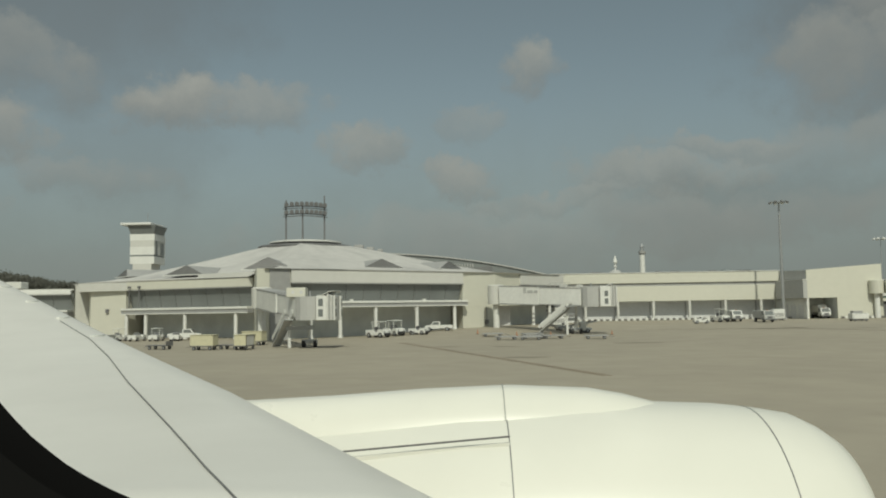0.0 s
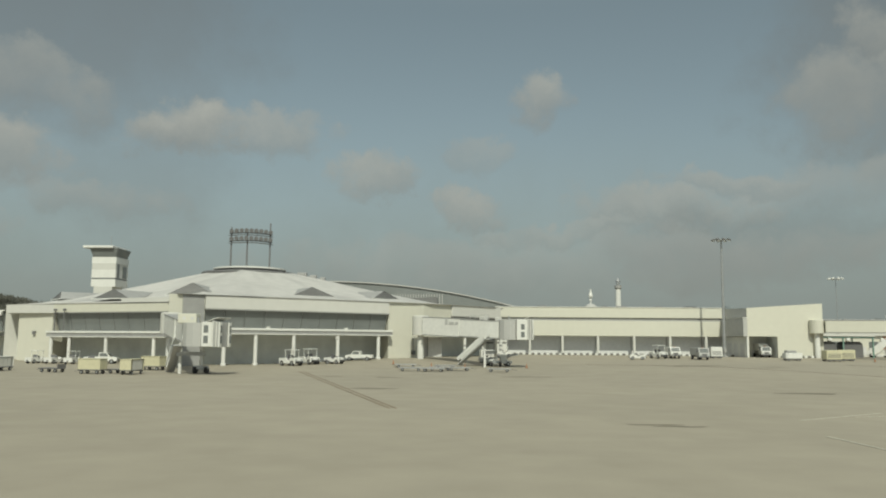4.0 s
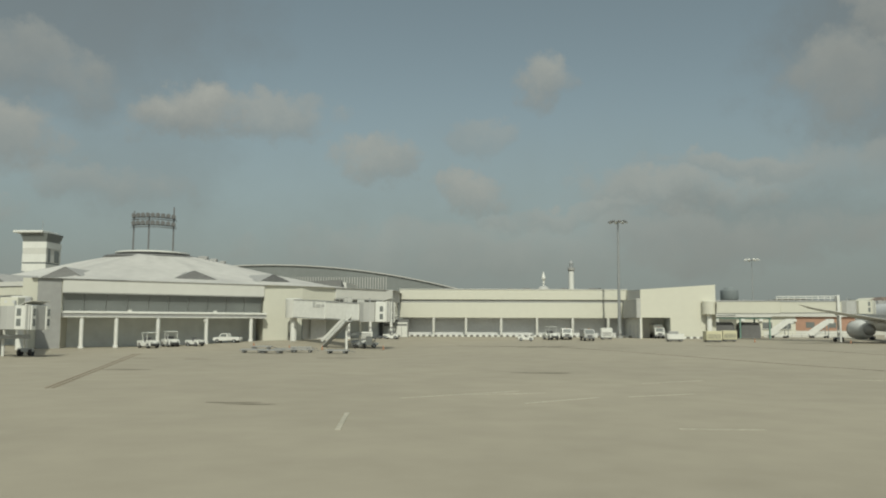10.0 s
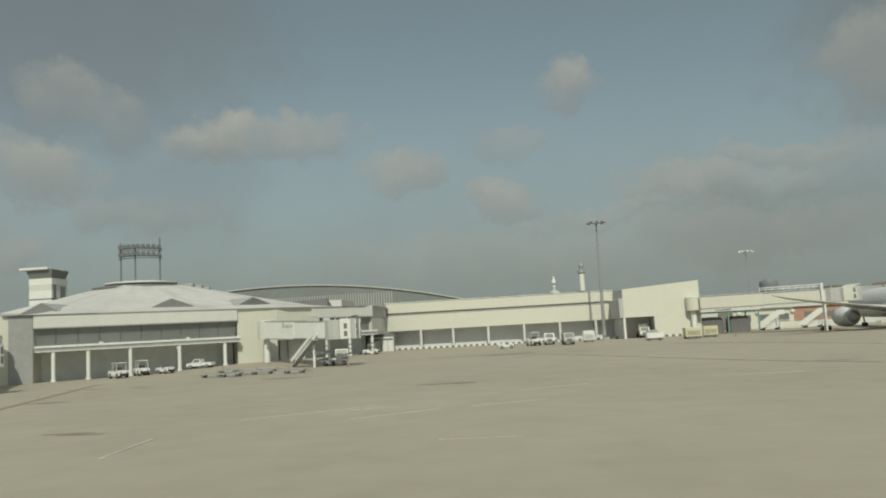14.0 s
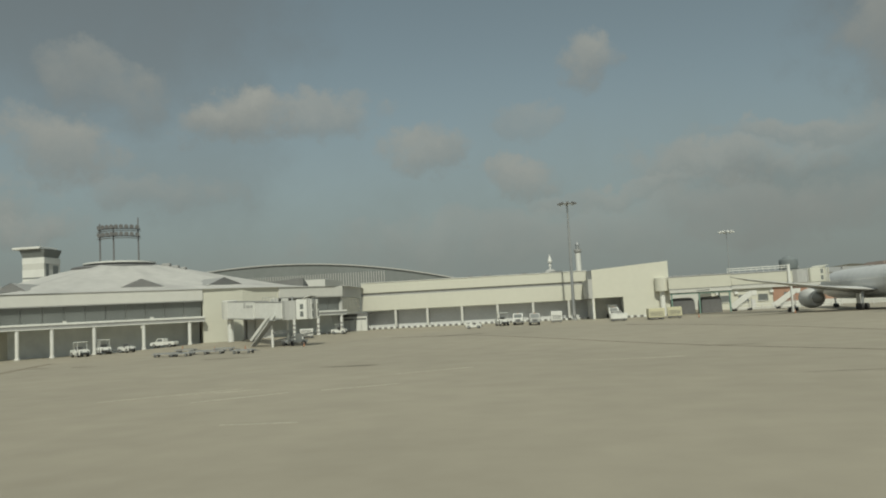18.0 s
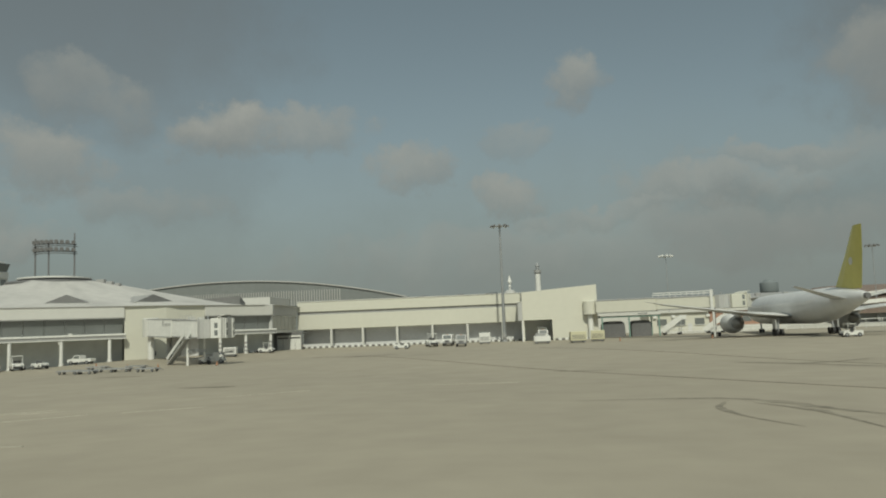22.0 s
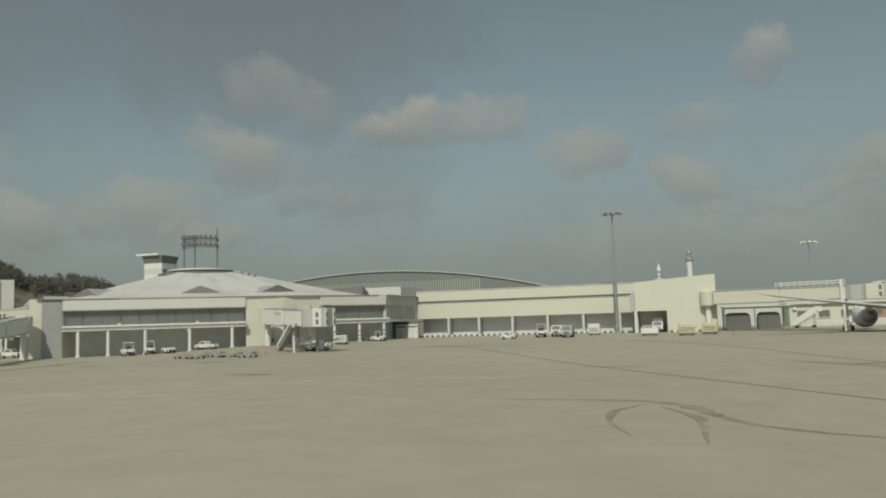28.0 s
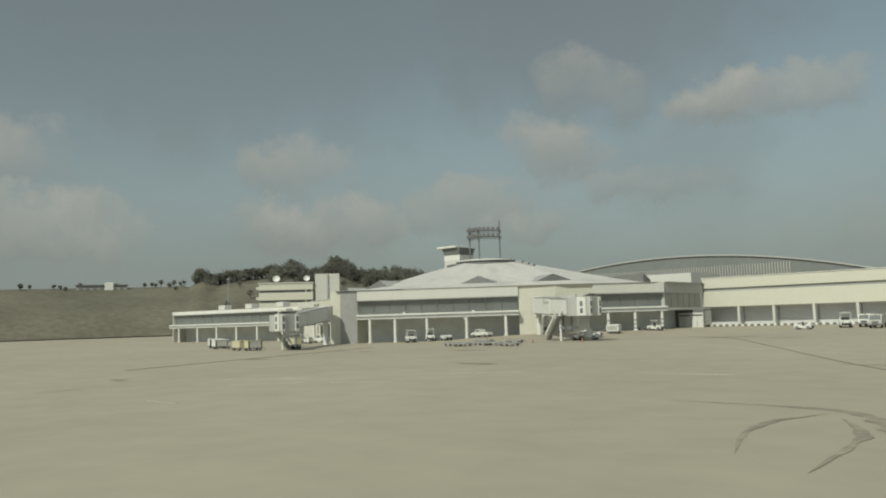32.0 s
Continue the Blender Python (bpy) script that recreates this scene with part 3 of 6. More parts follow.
def dormer(angle, r, half, tall, name="roof_dormer"):
    """A low gabled dormer on the roof with a dark louvred front."""
    a = radians(angle)
    d, s = Vector((math.cos(a), math.sin(a))), Vector((-math.sin(a), math.cos(a)))
    out = rim(a)
    z0 = roof_z(r + 1.2, out) - 0.15
    top = z0 + tall
    foot, head = HUB + d * (r + 1.2), HUB + d * (r + 0.3)
    back = r
    while roof_z(back, out) < top - 0.05 and back > 10:
        back -= 0.25
    tail = HUB + d * back
    bm = bmesh.new()
    pts = [(foot - s * half, z0), (foot + s * half, z0), (head + s * 0.12, top), (head - s * 0.12, top)]
    f = [bm.verts.new((p.x, p.y, z)) for p, z in pts]
    g = [bm.verts.new((p.x - d.x * 0.12, p.y - d.y * 0.12, z)) for p, z in pts]
    bm.faces.new(f)
    bm.faces.new(g[::-1])
    for k in range(4):
        bm.faces.new((f[k], g[k], g[(k + 1) % 4], f[(k + 1) % 4]))
    bmesh.ops.recalc_face_normals(bm, faces=bm.faces)
    front = part(name, bm, LOUVRE, pavilion, "dark grey louvred dormer front")
    for i in range(5):
        u = (i + 0.5) / 5.5
        w = max(0.1, half * (1 - u) - 0.2)
        p = foot + (head - foot) * u
        q0, q1 = p - s * w + d * 0.03, p + s * w + d * 0.03
        part("louvre", beam((q0.x, q0.y, z0 + tall * u), (q1.x, q1.y, z0 + tall * u), 0.05, 0.05), LOUVRE, front)
    bm = bmesh.new()
    hi0, hi1 = [bm.verts.new((p.x, p.y, top + 0.04)) for p in (head - s * 0.14 + d * 0.08, head + s * 0.14 + d * 0.08)]
    lo0, lo1 = [bm.verts.new((p.x, p.y, z0 - 0.02)) for p in (foot - s * (half + 0.12) + d * 0.08, foot + s * (half + 0.12) + d * 0.08)]
    t0, t1 = [bm.verts.new((p.x, p.y, top + 0.04)) for p in (tail - s * 0.14, tail + s * 0.14)]
    b0, b1 = [bm.verts.new((p.x, p.y, roof_z(r - 1.5, out) - 0.3)) for p in (HUB + d * (r - 1.5) - s * (half + 0.3), HUB + d * (r - 1.5) + s * (half + 0.3))]
    bm.faces.new((hi0, hi1, t1, t0))
    bm.faces.new((lo0, hi0, t0, b0))
    bm.faces.new((hi1, lo1, b1, t1))
    part("dormer_roof", bm, GREYWALL, pavilion)
    q0, q1 = foot - s * (half + 0.1) + d * 0.1, foot + s * (half + 0.1) + d * 0.1
    part("dormer_sill", beam((q0.x, q0.y, z0 + 0.05), (q1.x, q1.y, z0 + 0.05), 0.2, 0.14), WHITE, front)


for ang, r, hw, tall in ((-55.9, 34.4, 4.3, 1.75), (-29.1, 35.8, 5.0, 1.7), (-87.7, 41.3, 4.2, 2.1), (-110.4, 39.0, 4.2, 1.7), (-140.0, 38.0, 3.4, 1.5)):
    dormer(ang, r, hw, tall)
part("roof_plant", slab([(-29.0, -5.0), (-21.2, -1.5), (-20.9, 1.6), (-30.0, 0.0)], 10.0, [12.2, 12.9, 11.3, 12.0]), LOUVRE, pavilion, "dark sloping roof plant cover")
part("roof_flange", turned([(10.2, 16.7), (10.4, 17.2), (10.2, 17.45), (7.0, 17.6)], 32), DARKGREY, pavilion).location = (HUB.x, HUB.y, 0)
part("roof_louvre", turned([(7.0, 17.4), (7.0, 18.05)], 24), DARKGREY, pavilion).location = (HUB.x, HUB.y, 0)
part("roof_cap", turned([(7.7, 18.0), (7.9, 18.1), (7.9, 18.4), (6.0, 18.6)], 32), WHITE, pavilion).location = (HUB.x, HUB.y, 0)
for dx, dy, w in ((11.0, -2.4, 2.0), (13.8, -3.2, 1.5), (16.2, -3.8, 1.1), (-12.4, -2.0, 1.4)):
    rr = math.hypot(dx, dy)
    zr = roof_z(rr, rim(math.atan2(dy, dx)))
    part("roof_vent", box(HUB.x + dx, HUB.x + dx + w, HUB.y + dy, HUB.y + dy + 1.2, zr - 0.4, zr + 0.4, bev=0.1), GREYWALL, pavilion)

# ---- floodlight rack on the roof ----
rack = thing("floodlight_rack", pose(-62.6, -7.9, 18.3, rz=16.5), "grey steel floodlight rack with two rows of lamps", "floodlights")


def bow(x):
    """The rack bows out towards the apron."""
    return -2.6 * (1 - (x / 4.6) ** 2)


for x, h in ((-4.2, 9.4), (-0.8, 8.6), (4.2, 10.6)):
    part("post", rod((x, bow(x) + 0.3, -0.3), (x, bow(x) + 0.3, h), 0.2, 0.15), DARKGREY, rack)
lamp = None
for z in (6.25, 7.95):
    for i in range(8):
        x0, x1 = -4.6 + i * 1.15, -4.6 + (i + 1) * 1.15
        part("rail", beam((x0, bow(x0), z), (x1, bow(x1), z), 0.2, 0.3), DARKGREY, rack)
        part("walkway", beam((x0, bow(x0) + 0.2, z - 0.46), (x1, bow(x1) + 0.2, z - 0.46), 0.9, 0.1), DARKGREY, rack)
    for i in range(9):
        x = -4.2 + i * 1.05
        if lamp is None:
            bm = turned([(0.24, 0.0), (0.38, 0.12), (0.48, 0.45), (0.46, 0.5)], 12, "Y")
            bmesh.ops.transform(bm, matrix=Matrix.Rotation(radians(12), 4, "X") @ pose(0, 0, 0, rz=180), verts=bm.verts)
            lamp = part("lamp", bm, DARKGREY, rack)
        else:
            lamp = part("lamp", None, None, rack, data=lamp.data)
        lamp.location = (x, bow(x) - 0.3, z + 0.5)

# ---- concourse ----
concourse = thing("terminal_concourse", label="long cream two-storey terminal concourse with grey shutters between columns", category="terminal building")
KX = (0.0, 7.43, 15.48, 23.68, 31.8, 39.9)
for x0, x1 in ((-7.9, 44.25),):
    part("lower_cladding", box(x0, x1, 0.0, 0.5, 4.3, 7.75, bev=0.05), CREAM, concourse)
    part("upper_cladding", box(x0, x1, 0.05, 0.5, 8.45, 10.8, bev=0.05), CREAM, concourse)
part("shadow_gap", box(-7.9, 44.25, 0.45, 0.7, 7.75, 8.45), GREYWALL, concourse)
part("parapet_cap", box(-8.0, 44.3, -0.08, 0.6, 10.8, 10.92), WHITE, concourse)
part("roof", box(-8.0, 60.0, 0.65, 34.0, 10.3, 10.6), ROOF, concourse)
part("soffit", box(-7.9, 44.2, 0.5, 4.6, 4.2, 4.35), WHITE, concourse)
for x, w in ((2.0, 2.4), (17.0, 1.2), (20.5, 2.0), (29.5, 1.6), (36.0, 3.0)):
    part("roof_unit", box(x, x + w, 3.0, 4.4, 10.6, 11.25, bev=0.08), DARKGREY, concourse)
part("rear_wall", box(-8.0, 60.0, 33.5, 34.0, 0, 10.3), OFFWHITE, concourse)
for x0, x1 in zip((-7.6,) + KX, KX + (44.48,)):
    part("shutter", box(x0 + 0.15, x1 - 0.15, 3.5, 3.65, 0.1, 4.2), SHUTTER, concourse)
    for z in (1.0, 1.9, 2.8, 3.6):
        part("shutter_rib", box(x0 + 0.2, x1 - 0.2, 3.45, 3.495, z, z + 0.06), SHUTTER, concourse)
for x in KX:
    part("column", box(x - 0.27, x + 0.27, 0.0, 0.54, 0.12, 4.3, bev=0.04), OFFWHITE, concourse)
    part("shutter_jamb", box(x - 0.14, x + 0.14, 3.4, 3.8, 0.1, 4.2), GREYWALL, concourse)
kerb = part("kerb", box(-8.5, 45.0, -1.2, 3.5, 0, 0.12), LIGHTGREY)
tagged(kerb, "raised concrete kerb along the concourse", "kerb", kind="structure")
white_block = dark_block = None
KERB_RUNS = (((-6.6, -1.4), (26.0, -1.4)), ((26.2, -1.5), (43.9, -6.6)), ((50.8, -14.4), (59.8, -14.4)))
for (ax, ay), (bx, by) in KERB_RUNS:
    way = math.atan2(by - ay, bx - ax)
    for i in range(int(math.hypot(bx - ax, by - ay) / 0.68)):
        x, y = ax + 0.68 * i * math.cos(way), ay + 0.68 * i * math.sin(way)
        mesh = white_block if i % 2 else dark_block
        if mesh is None:
            ob = part("kerb_block", box(0.03, 0.65, -0.18, 0.18, 0, 0.45, bev=0.05), WHITE if i % 2 else RED, kerb)
            if i % 2:
                white_block = ob.data
            else:
                dark_block = ob.data
        else:
            ob = part("kerb_block", None, None, kerb, data=mesh)
        ob.matrix_world = pose(x, y, ground_z(x, y) - 0.02, rz=math.degrees(way))

# ---- end block ----
block = thing("terminal_end_block", label="tall blank cream end wall with a sloping top", category="terminal building")
FY = -13.9
part("front_wall", slab([(50.4, FY), (59.9, FY), (59.9, FY + 0.4), (50.4, FY + 0.4)], -0.4, [10.72, 11.35, 11.35, 10.72]), CREAM, block)
part("front_wall", slab([(44.2, FY), (50.4, FY), (50.4, FY + 0.4), (44.2, FY + 0.4)], 4.4, [10.3, 10.72, 10.72, 10.3]), CREAM, block)
part("front_wall", box(44.2, 44.5, FY, FY + 0.4, -0.4, 4.4), CREAM, block)
part("opening_back", box(44.7, 50.9, -8.0, -7.7, -0.4, 4.4), WHITE, block)
part("opening_side", box(50.45, 50.75, FY + 0.42, -7.0, 0, 4.4), SHADE, block)
part("opening_ceiling", box(44.7, 50.75, FY + 0.42, -7.0, 4.4, 4.6), SHADE, block)
# shade of this side is put into a darker grey than the front
part("side_wall", slab([(44.2, FY + 0.45), (44.6, FY + 0.45), (44.6, 0.0), (44.2, 0.0)], 4.3, [10.25, 10.25, 10.7, 10.7]), LIGHTGREY, block, "side wall in a grey that carries its shade")
part("side_gallery", box(43.3, 44.18, FY - 0.25, -0.1, 4.35, 8.25, bev=0.05), LIGHTGREY, block, "plain gallery in a grey that carries the shade of this side")
part("gallery_coping", box(43.22, 44.19, FY - 0.33, -0.1, 8.255, 8.38), WHITE, block)
part("side_ground_wall", box(44.35, 44.6, -12.8, 3.8, -0.4, 4.3), WHITE, block)
for y0 in (-11.5, -7.5, -3.6):
    part("side_door", box(44.28, 44.34, y0, y0 + 2.4, 0, 2.9), SHUTTER, block)
part("side_column", box(44.0, 44.3, FY - 0.2, FY + 0.1, -0.4, 4.4), WHITE, block)
part("right_wall", box(59.5, 59.9, FY + 0.45, 34, 0, 11.0), OFFWHITE, block)
part("roof", slab([(44.6, FY + 0.45), (59.45, FY + 0.45), (59.45, 0.6), (44.6, 0.6)], 9.8, [10.1, 11.1, 11.1, 10.1]), ROOF, block)
part("column", box(46.4, 46.9, -5.6, -5.1, 0, 4.4), OFFWHITE, block)

# ---- arched hall behind ----
hall = thing("arched_hall", label="large hall with a wide shallow arched grey roof and slatted front", category="hall")
HY = 118.0


def arch(x):
    return 25.1 - 0.00178 * (x + 67.0) ** 2


xs = [-152 + i * 4 for i in range(44)]
bm = bmesh.new()
front = [bm.verts.new((x, HY, arch(x))) for x in xs]
back = [bm.verts.new((x, HY + 70, arch(x))) for x in xs]
fl = [bm.verts.new((x, HY, arch(x) - 0.3)) for x in xs]
bl = [bm.verts.new((x, HY + 70, arch(x) - 0.3)) for x in xs]
for i in range(len(xs) - 1):
    bm.faces.new((front[i], front[i + 1], back[i + 1], back[i]))
    bm.faces.new((fl[i], bl[i], bl[i + 1], fl[i + 1]))
    bm.faces.new((front[i], fl[i], fl[i + 1], front[i + 1]))
part("roof", bm, ROOF, hall, smooth=False)
bm = bmesh.new()
fl = [bm.verts.new((x, HY + 0.5, 0)) for x in xs]
hi = [bm.verts.new((x, HY + 0.5, arch(x) - 0.3)) for x in xs]
for i in range(len(xs) - 1):
    bm.faces.new((fl[i], fl[i + 1], hi[i + 1], hi[i]))
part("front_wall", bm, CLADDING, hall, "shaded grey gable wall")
for x0, x1 in zip(xs, xs[1:]):
    part("verge_trim", beam((x0, HY - 0.06, arch(x0) - 0.22), (x1, HY - 0.06, arch(x1) - 0.22), 0.1, 0.4), LIGHTGREY, hall)
slat = None
for i in range(110):
    x = -122 + i * 1.0
    if arch(x) < 21.6:
        continue
    if slat is None:
        slat = part("slat", box(-0.15, 0.15, -0.2, 0.2, 14.5, 20.3), LIGHTGREY, hall)
    else:
        slat = part("slat", None, None, hall, data=slat.data)
    slat.location = (x, HY + 0.25, 0)
part("side_wall", box(2, 4, HY + 8, HY + 68, 0, 16), OFFWHITE, hall)
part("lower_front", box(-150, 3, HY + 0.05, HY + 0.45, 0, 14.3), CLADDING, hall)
annex = part("roof_annex", box(-45.0, -26.0, 38.0, 58.0, 0, 14.3), PALE)
tagged(annex, "cream flat-roofed annex rising behind the concourse", "building", kind="structure")

# ---- control tower ----
tower = thing("control_tower", pose(-123.0, 52.0, 0), "white square control tower with dark banded windows under a flat roof", "control tower")


def ring_box(w, d, z0, z1, w2=None, d2=None):
    w2, d2 = w2 or w, d2 or d
    lo = [(-w / 2, 0, z0), (w / 2, 0, z0), (w / 2, d, z0), (-w / 2, d, z0)]
    o = (d2 - d) / 2
    hi = [(-w2 / 2, -o, z1), (w2 / 2, -o, z1), (w2 / 2, d + o, z1), (-w2 / 2, d + o, z1)]
    return rings([lo, hi])


part("shaft", ring_box(5.6, 7.0, 0, 18.2), OFFWHITE, tower)
part("storey", ring_box(7.3, 8.6, 18.2, 20.4), WHITE, tower)
part("window_band", ring_box(6.9, 8.2, 20.4, 20.85), BLUEGLASS, tower)
part("storey", ring_box(7.3, 8.6, 20.85, 23.3), WHITE, tower)
part("window_band", ring_box(7.2, 8.5, 23.3, 25.2), OFFWHITE, tower)
part("storey", ring_box(7.4, 8.7, 25.2, 27.1), WHITE, tower)
part("cab_glazing", ring_box(6.9, 8.1, 27.1, 29.7, 8.5, 9.4), BLUEGLASS, tower)
part("roof", box(-6.0, 3.1, -1.6, 7.9, 29.7, 30.4, bev=0.1), WHITE, tower)
part("roof_arm", beam((3.0, 3.0, 29.9), (6.2, 3.0, 29.6), 0.12, 0.12), STEEL, tower)
part("aerial", rod((0, 4, 30.5), (0, 4, 34.0), 0.08), STEEL, tower)
for y0, y1, z0, z1 in ((0.9, 2.2, 20.9, 25.0), (4.6, 7.4, 21.0, 24.6)):
    part("side_window", box(3.7, 3.78, y0, y1, z0, z1), BLUEGLASS, tower)

# ---- jet bridges ----
def tunnel(name, parent, a, b, z0, z1, w, mat=WHITE, slope=0.0, start=0.0):
    """A box tunnel from a to b (plan points), with roof and floor edges."""
    m = along(a, b)
    n = (Vector(b) - Vector(a)).length
    bm = box(0, n, -w / 2, w / 2, z0, z1, bev=0.06)
    for v in bm.verts:
        v.co.z -= slope * (v.co.x + start)
    bmesh.ops.transform(bm, matrix=m, verts=bm.verts)
    t = part(name, bm, mat, parent)
    for z in (z0 - 0.12, z1 + 0.01):
        bm = box(0.02, n - 0.02, -w / 2 - 0.06, w / 2 + 0.06, z, z + 0.11)
        for v in bm.verts:
            v.co.z -= slope * (v.co.x + start)
        bmesh.ops.transform(bm, matrix=m, verts=bm.verts)
        part("edge_trim", bm, GREYWALL, t)
    return m, n


def bridge_leg(parent, x, y, z, r=0.35, wheels=False):
    g = ground_z(x, y)
    part("leg", rod((x, y, g + (0.4 if wheels else 0.0)), (x, y, z), r, seg=14), WHITE, parent)
    if wheels:
        for d in (-0.7, 0.7):
            part("wheel", rod((x + d - 0.2, y, g + 0.45), (x + d + 0.2, y, g + 0.45), 0.45, seg=16), RUBBER, parent)
        part("axle", box(x - 0.95, x + 0.95, y - 0.25, y + 0.25, g + 0.5, g + 0.95, bev=0.05), STEEL, parent)


def jet_bridge(rot, end, cab_turn, z0, z1, label, stairs=True, mat=WHITE, w=2.7, cab_len=4.5, drop=0.0, leg_at=0.86):
    b = thing("jet_bridge", label=label, category="jet bridge", group="boarding bridges")
    part("rotunda", turned([(1.45, z0 - 0.2), (1.45, z1 + 0.1), (1.25, z1 + 0.25)], 20), OFFWHITE if mat is WHITE else mat, b, smooth=False).location = (*rot, 0)
    bridge_leg(b, rot[0], rot[1], z0 - 0.2, 0.55)
    a, e = Vector(rot), Vector(end)
    d = (e - a).normalized()
    mid = a + (e - a) * 0.55
    run = (e - a).length
    slope = drop / run
    tunnel("outer_tunnel", b, a + d * 1.5, mid, z0, z1, w + 0.3, mat, slope, 1.5)
    tunnel("inner_tunnel", b, mid, e, z0 + 0.12, z1 - 0.12, w, mat, slope, run * 0.55)
    z0, z1 = z0 - drop, z1 - drop
    leg = a + (e - a) * leg_at
    side = Vector((-d.y, d.x))
    for k in (-1, 1):
        p = leg + side * (w / 2 + 0.25) * k
        bridge_leg(b, p.x, p.y, z0 + 0.3, 0.2, wheels=k > 0)
    bm = beam((leg.x - side.x * 1.7, leg.y - side.y * 1.7, 1.3), (leg.x + side.x * 1.7, leg.y + side.y * 1.7, 1.3), 0.4, 0.5)
    part("drive_beam", bm, STEEL, b)
    # rotating cab with its bellows
    c = e + d * 1.2
    part("cab_drum", turned([(1.7, z0 - 0.1), (1.7, z1 + 0.1)], 12), LIGHTGREY, b).location = (c.x, c.y, 0)
    q = radians(cab_turn)
    f = Vector((math.cos(q), math.sin(q)))
    tip = c + f * cab_len
    m = along(c + f * 1.2, tip)
    n = cab_len - 1.2
    bm = box(0, n, -1.75, 1.75, z0 - 0.15, z1 + 0.15, bev=0.08)
    bmesh.ops.transform(bm, matrix=m, verts=bm.verts)
    cabin = part("cab", bm, mat, b)
    for k in (-1, 1):
        for zz in (z0 + 0.3, z0 + 1.5):
            bm = box(n - 1.0, n - 0.45, 1.76 * k - 0.02, 1.76 * k + 0.02, zz, zz + 0.85)
            bmesh.ops.transform(bm, matrix=m, verts=bm.verts)
            part("window", bm, BLUEGLASS, cabin)
    for i in range(4):
        bm = box(n + 0.02 + i * 0.19, n + 0.17 + i * 0.19, -1.8 + 0.05 * i, 1.8 - 0.05 * i, z0 - 0.15, z1 + 0.35 - 0.06 * i, bev=0.04)
        bmesh.ops.transform(bm, matrix=m, verts=bm.verts)
        part("bellows", bm, LIGHTGREY if i % 2 else mat, cabin)
    for k in (-1, 1):
        bm = box(n + 0.78, n + 0.95, k * 1.35 - 0.38, k * 1.35 + 0.38, z0 - 0.15, z1 + 0.15, bev=0.03)
        bmesh.ops.transform(bm, matrix=m, verts=bm.verts)
        jamb = part("front_jamb", bm, mat, cabin)
        for zz in (z0 + 0.3, z0 + 1.5):
            bm = box(n + 0.955, n + 0.985, k * 1.35 - 0.22, k * 1.35 + 0.22, zz, zz + 0.85)
            bmesh.ops.transform(bm, matrix=m, verts=bm.verts)
            part("window", bm, BLUEGLASS, jamb)
    for i in range(3):
        p = c + f * (1.2 + (n - 0.2) * (i + 0.5) / 3)
        part("roof_rib", beam((p.x + f.y * 1.7, p.y - f.x * 1.7, z1 + 0.2), (p.x - f.y * 1.7, p.y + f.x * 1.7, z1 + 0.2), 0.1, 0.1), mat, cabin)
    hood = []
    for s, zz in ((n - 0.6, z1 + 0.16), (n + 0.2, z1 + 0.55), (n + 0.8, z1 + 0.66)):
        hood.append([(s, -1.8, zz), (s, 1.8, zz), (s, 1.8, zz + 0.07), (s, -1.8, zz + 0.07)])
    bm = rings(hood)
    bmesh.ops.transform(bm, matrix=m, verts=bm.verts)
    part("hood", bm, mat, cabin)
    part("beacon", rod((c.x, c.y, z1 + 0.1), (c.x, c.y, z1 + 0.75), 0.12), STEEL, b)
    if stairs:
        s0 = e - d * 1.4 - side * (w / 2 + 0.8)
        s1 = s0 - d * 5.6
        if stairs == "left":
            s0 = e - d * 1.4 + side * (w / 2 + 0.8)
            s1 = s0 - d * 5.6
        st = part("stairs", beam((s1.x, s1.y, ground_z(s1.x, s1.y) + 0.12), (s0.x, s0.y, z0), 1.0, 0.16), LIGHTGREY, b)
        for k in (-0.5, 0.5):
            o = side * k
            part("handrail", beam((s1.x + o.x, s1.y + o.y, ground_z(s1.x, s1.y) + 1.0), (s0.x + o.x, s0.y + o.y, z0 + 0.95), 0.06, 0.5), WHITE, st)
        g0 = ground_z(s1.x, s1.y)
        for i in range(14):
            u = (i + 0.5) / 14
            p = s1 + (s0 - s1) * u
            part("tread", box(p.x - 0.5, p.x + 0.5, p.y - 0.18, p.y + 0.18, g0 + (z0 - g0) * u - 0.02, g0 + (z0 - g0) * u + 0.03), STEEL, st)
        part("landing", box(s0.x - 0.7, s0.x + 0.7, s0.y - 0.7, s0.y + 0.7, z0 - 0.1, z0), STEEL, b)
    return b


b1 = jet_bridge((-22.6, -44.6), (-9.0, -54.4), -4.0, 4.15, 7.05, "white boarding bridge with outside stair and faded tunnel mark", cab_len=2.9, drop=0.75)
b0 = jet_bridge((-57.2, -68.6), (-47.2, -87.3), -6.0, 4.0, 6.55, "pale boarding bridge at the pavilion corner, sloping to its cab", w=2.0, cab_len=2.5, drop=1.65)
roof_box = part("roof_box", box(-49.9, -47.6, -86.2, -84.6, 5.0, 6.15, bev=0.06), CREAM, b0, "cream roof-mounted equipment box")
for x in (-49.1, -48.1):
    part("fan_grille", rod((x, -86.23, 5.6), (x, -86.19, 5.6), 0.2, seg=16), SHUTTER, roof_box)
b2 = jet_bridge((58.3, -14.6), (82.0, -22.0), 20.0, 5.3, 7.7, "long cream boarding bridge docked to the parked airliner", stairs=False, mat=CREAM, leg_at=0.985)
rail_m = along((58.3, -14.6), (82.0, -22.0))
for i in range(11):
    bm = box(13.0 + i * 1.1, 13.08 + i * 1.1, -1.3, -1.22, 7.9, 8.75)
    bmesh.ops.transform(bm, matrix=rail_m, verts=bm.verts)
    part("roof_rail_post", bm, WHITE, b2)
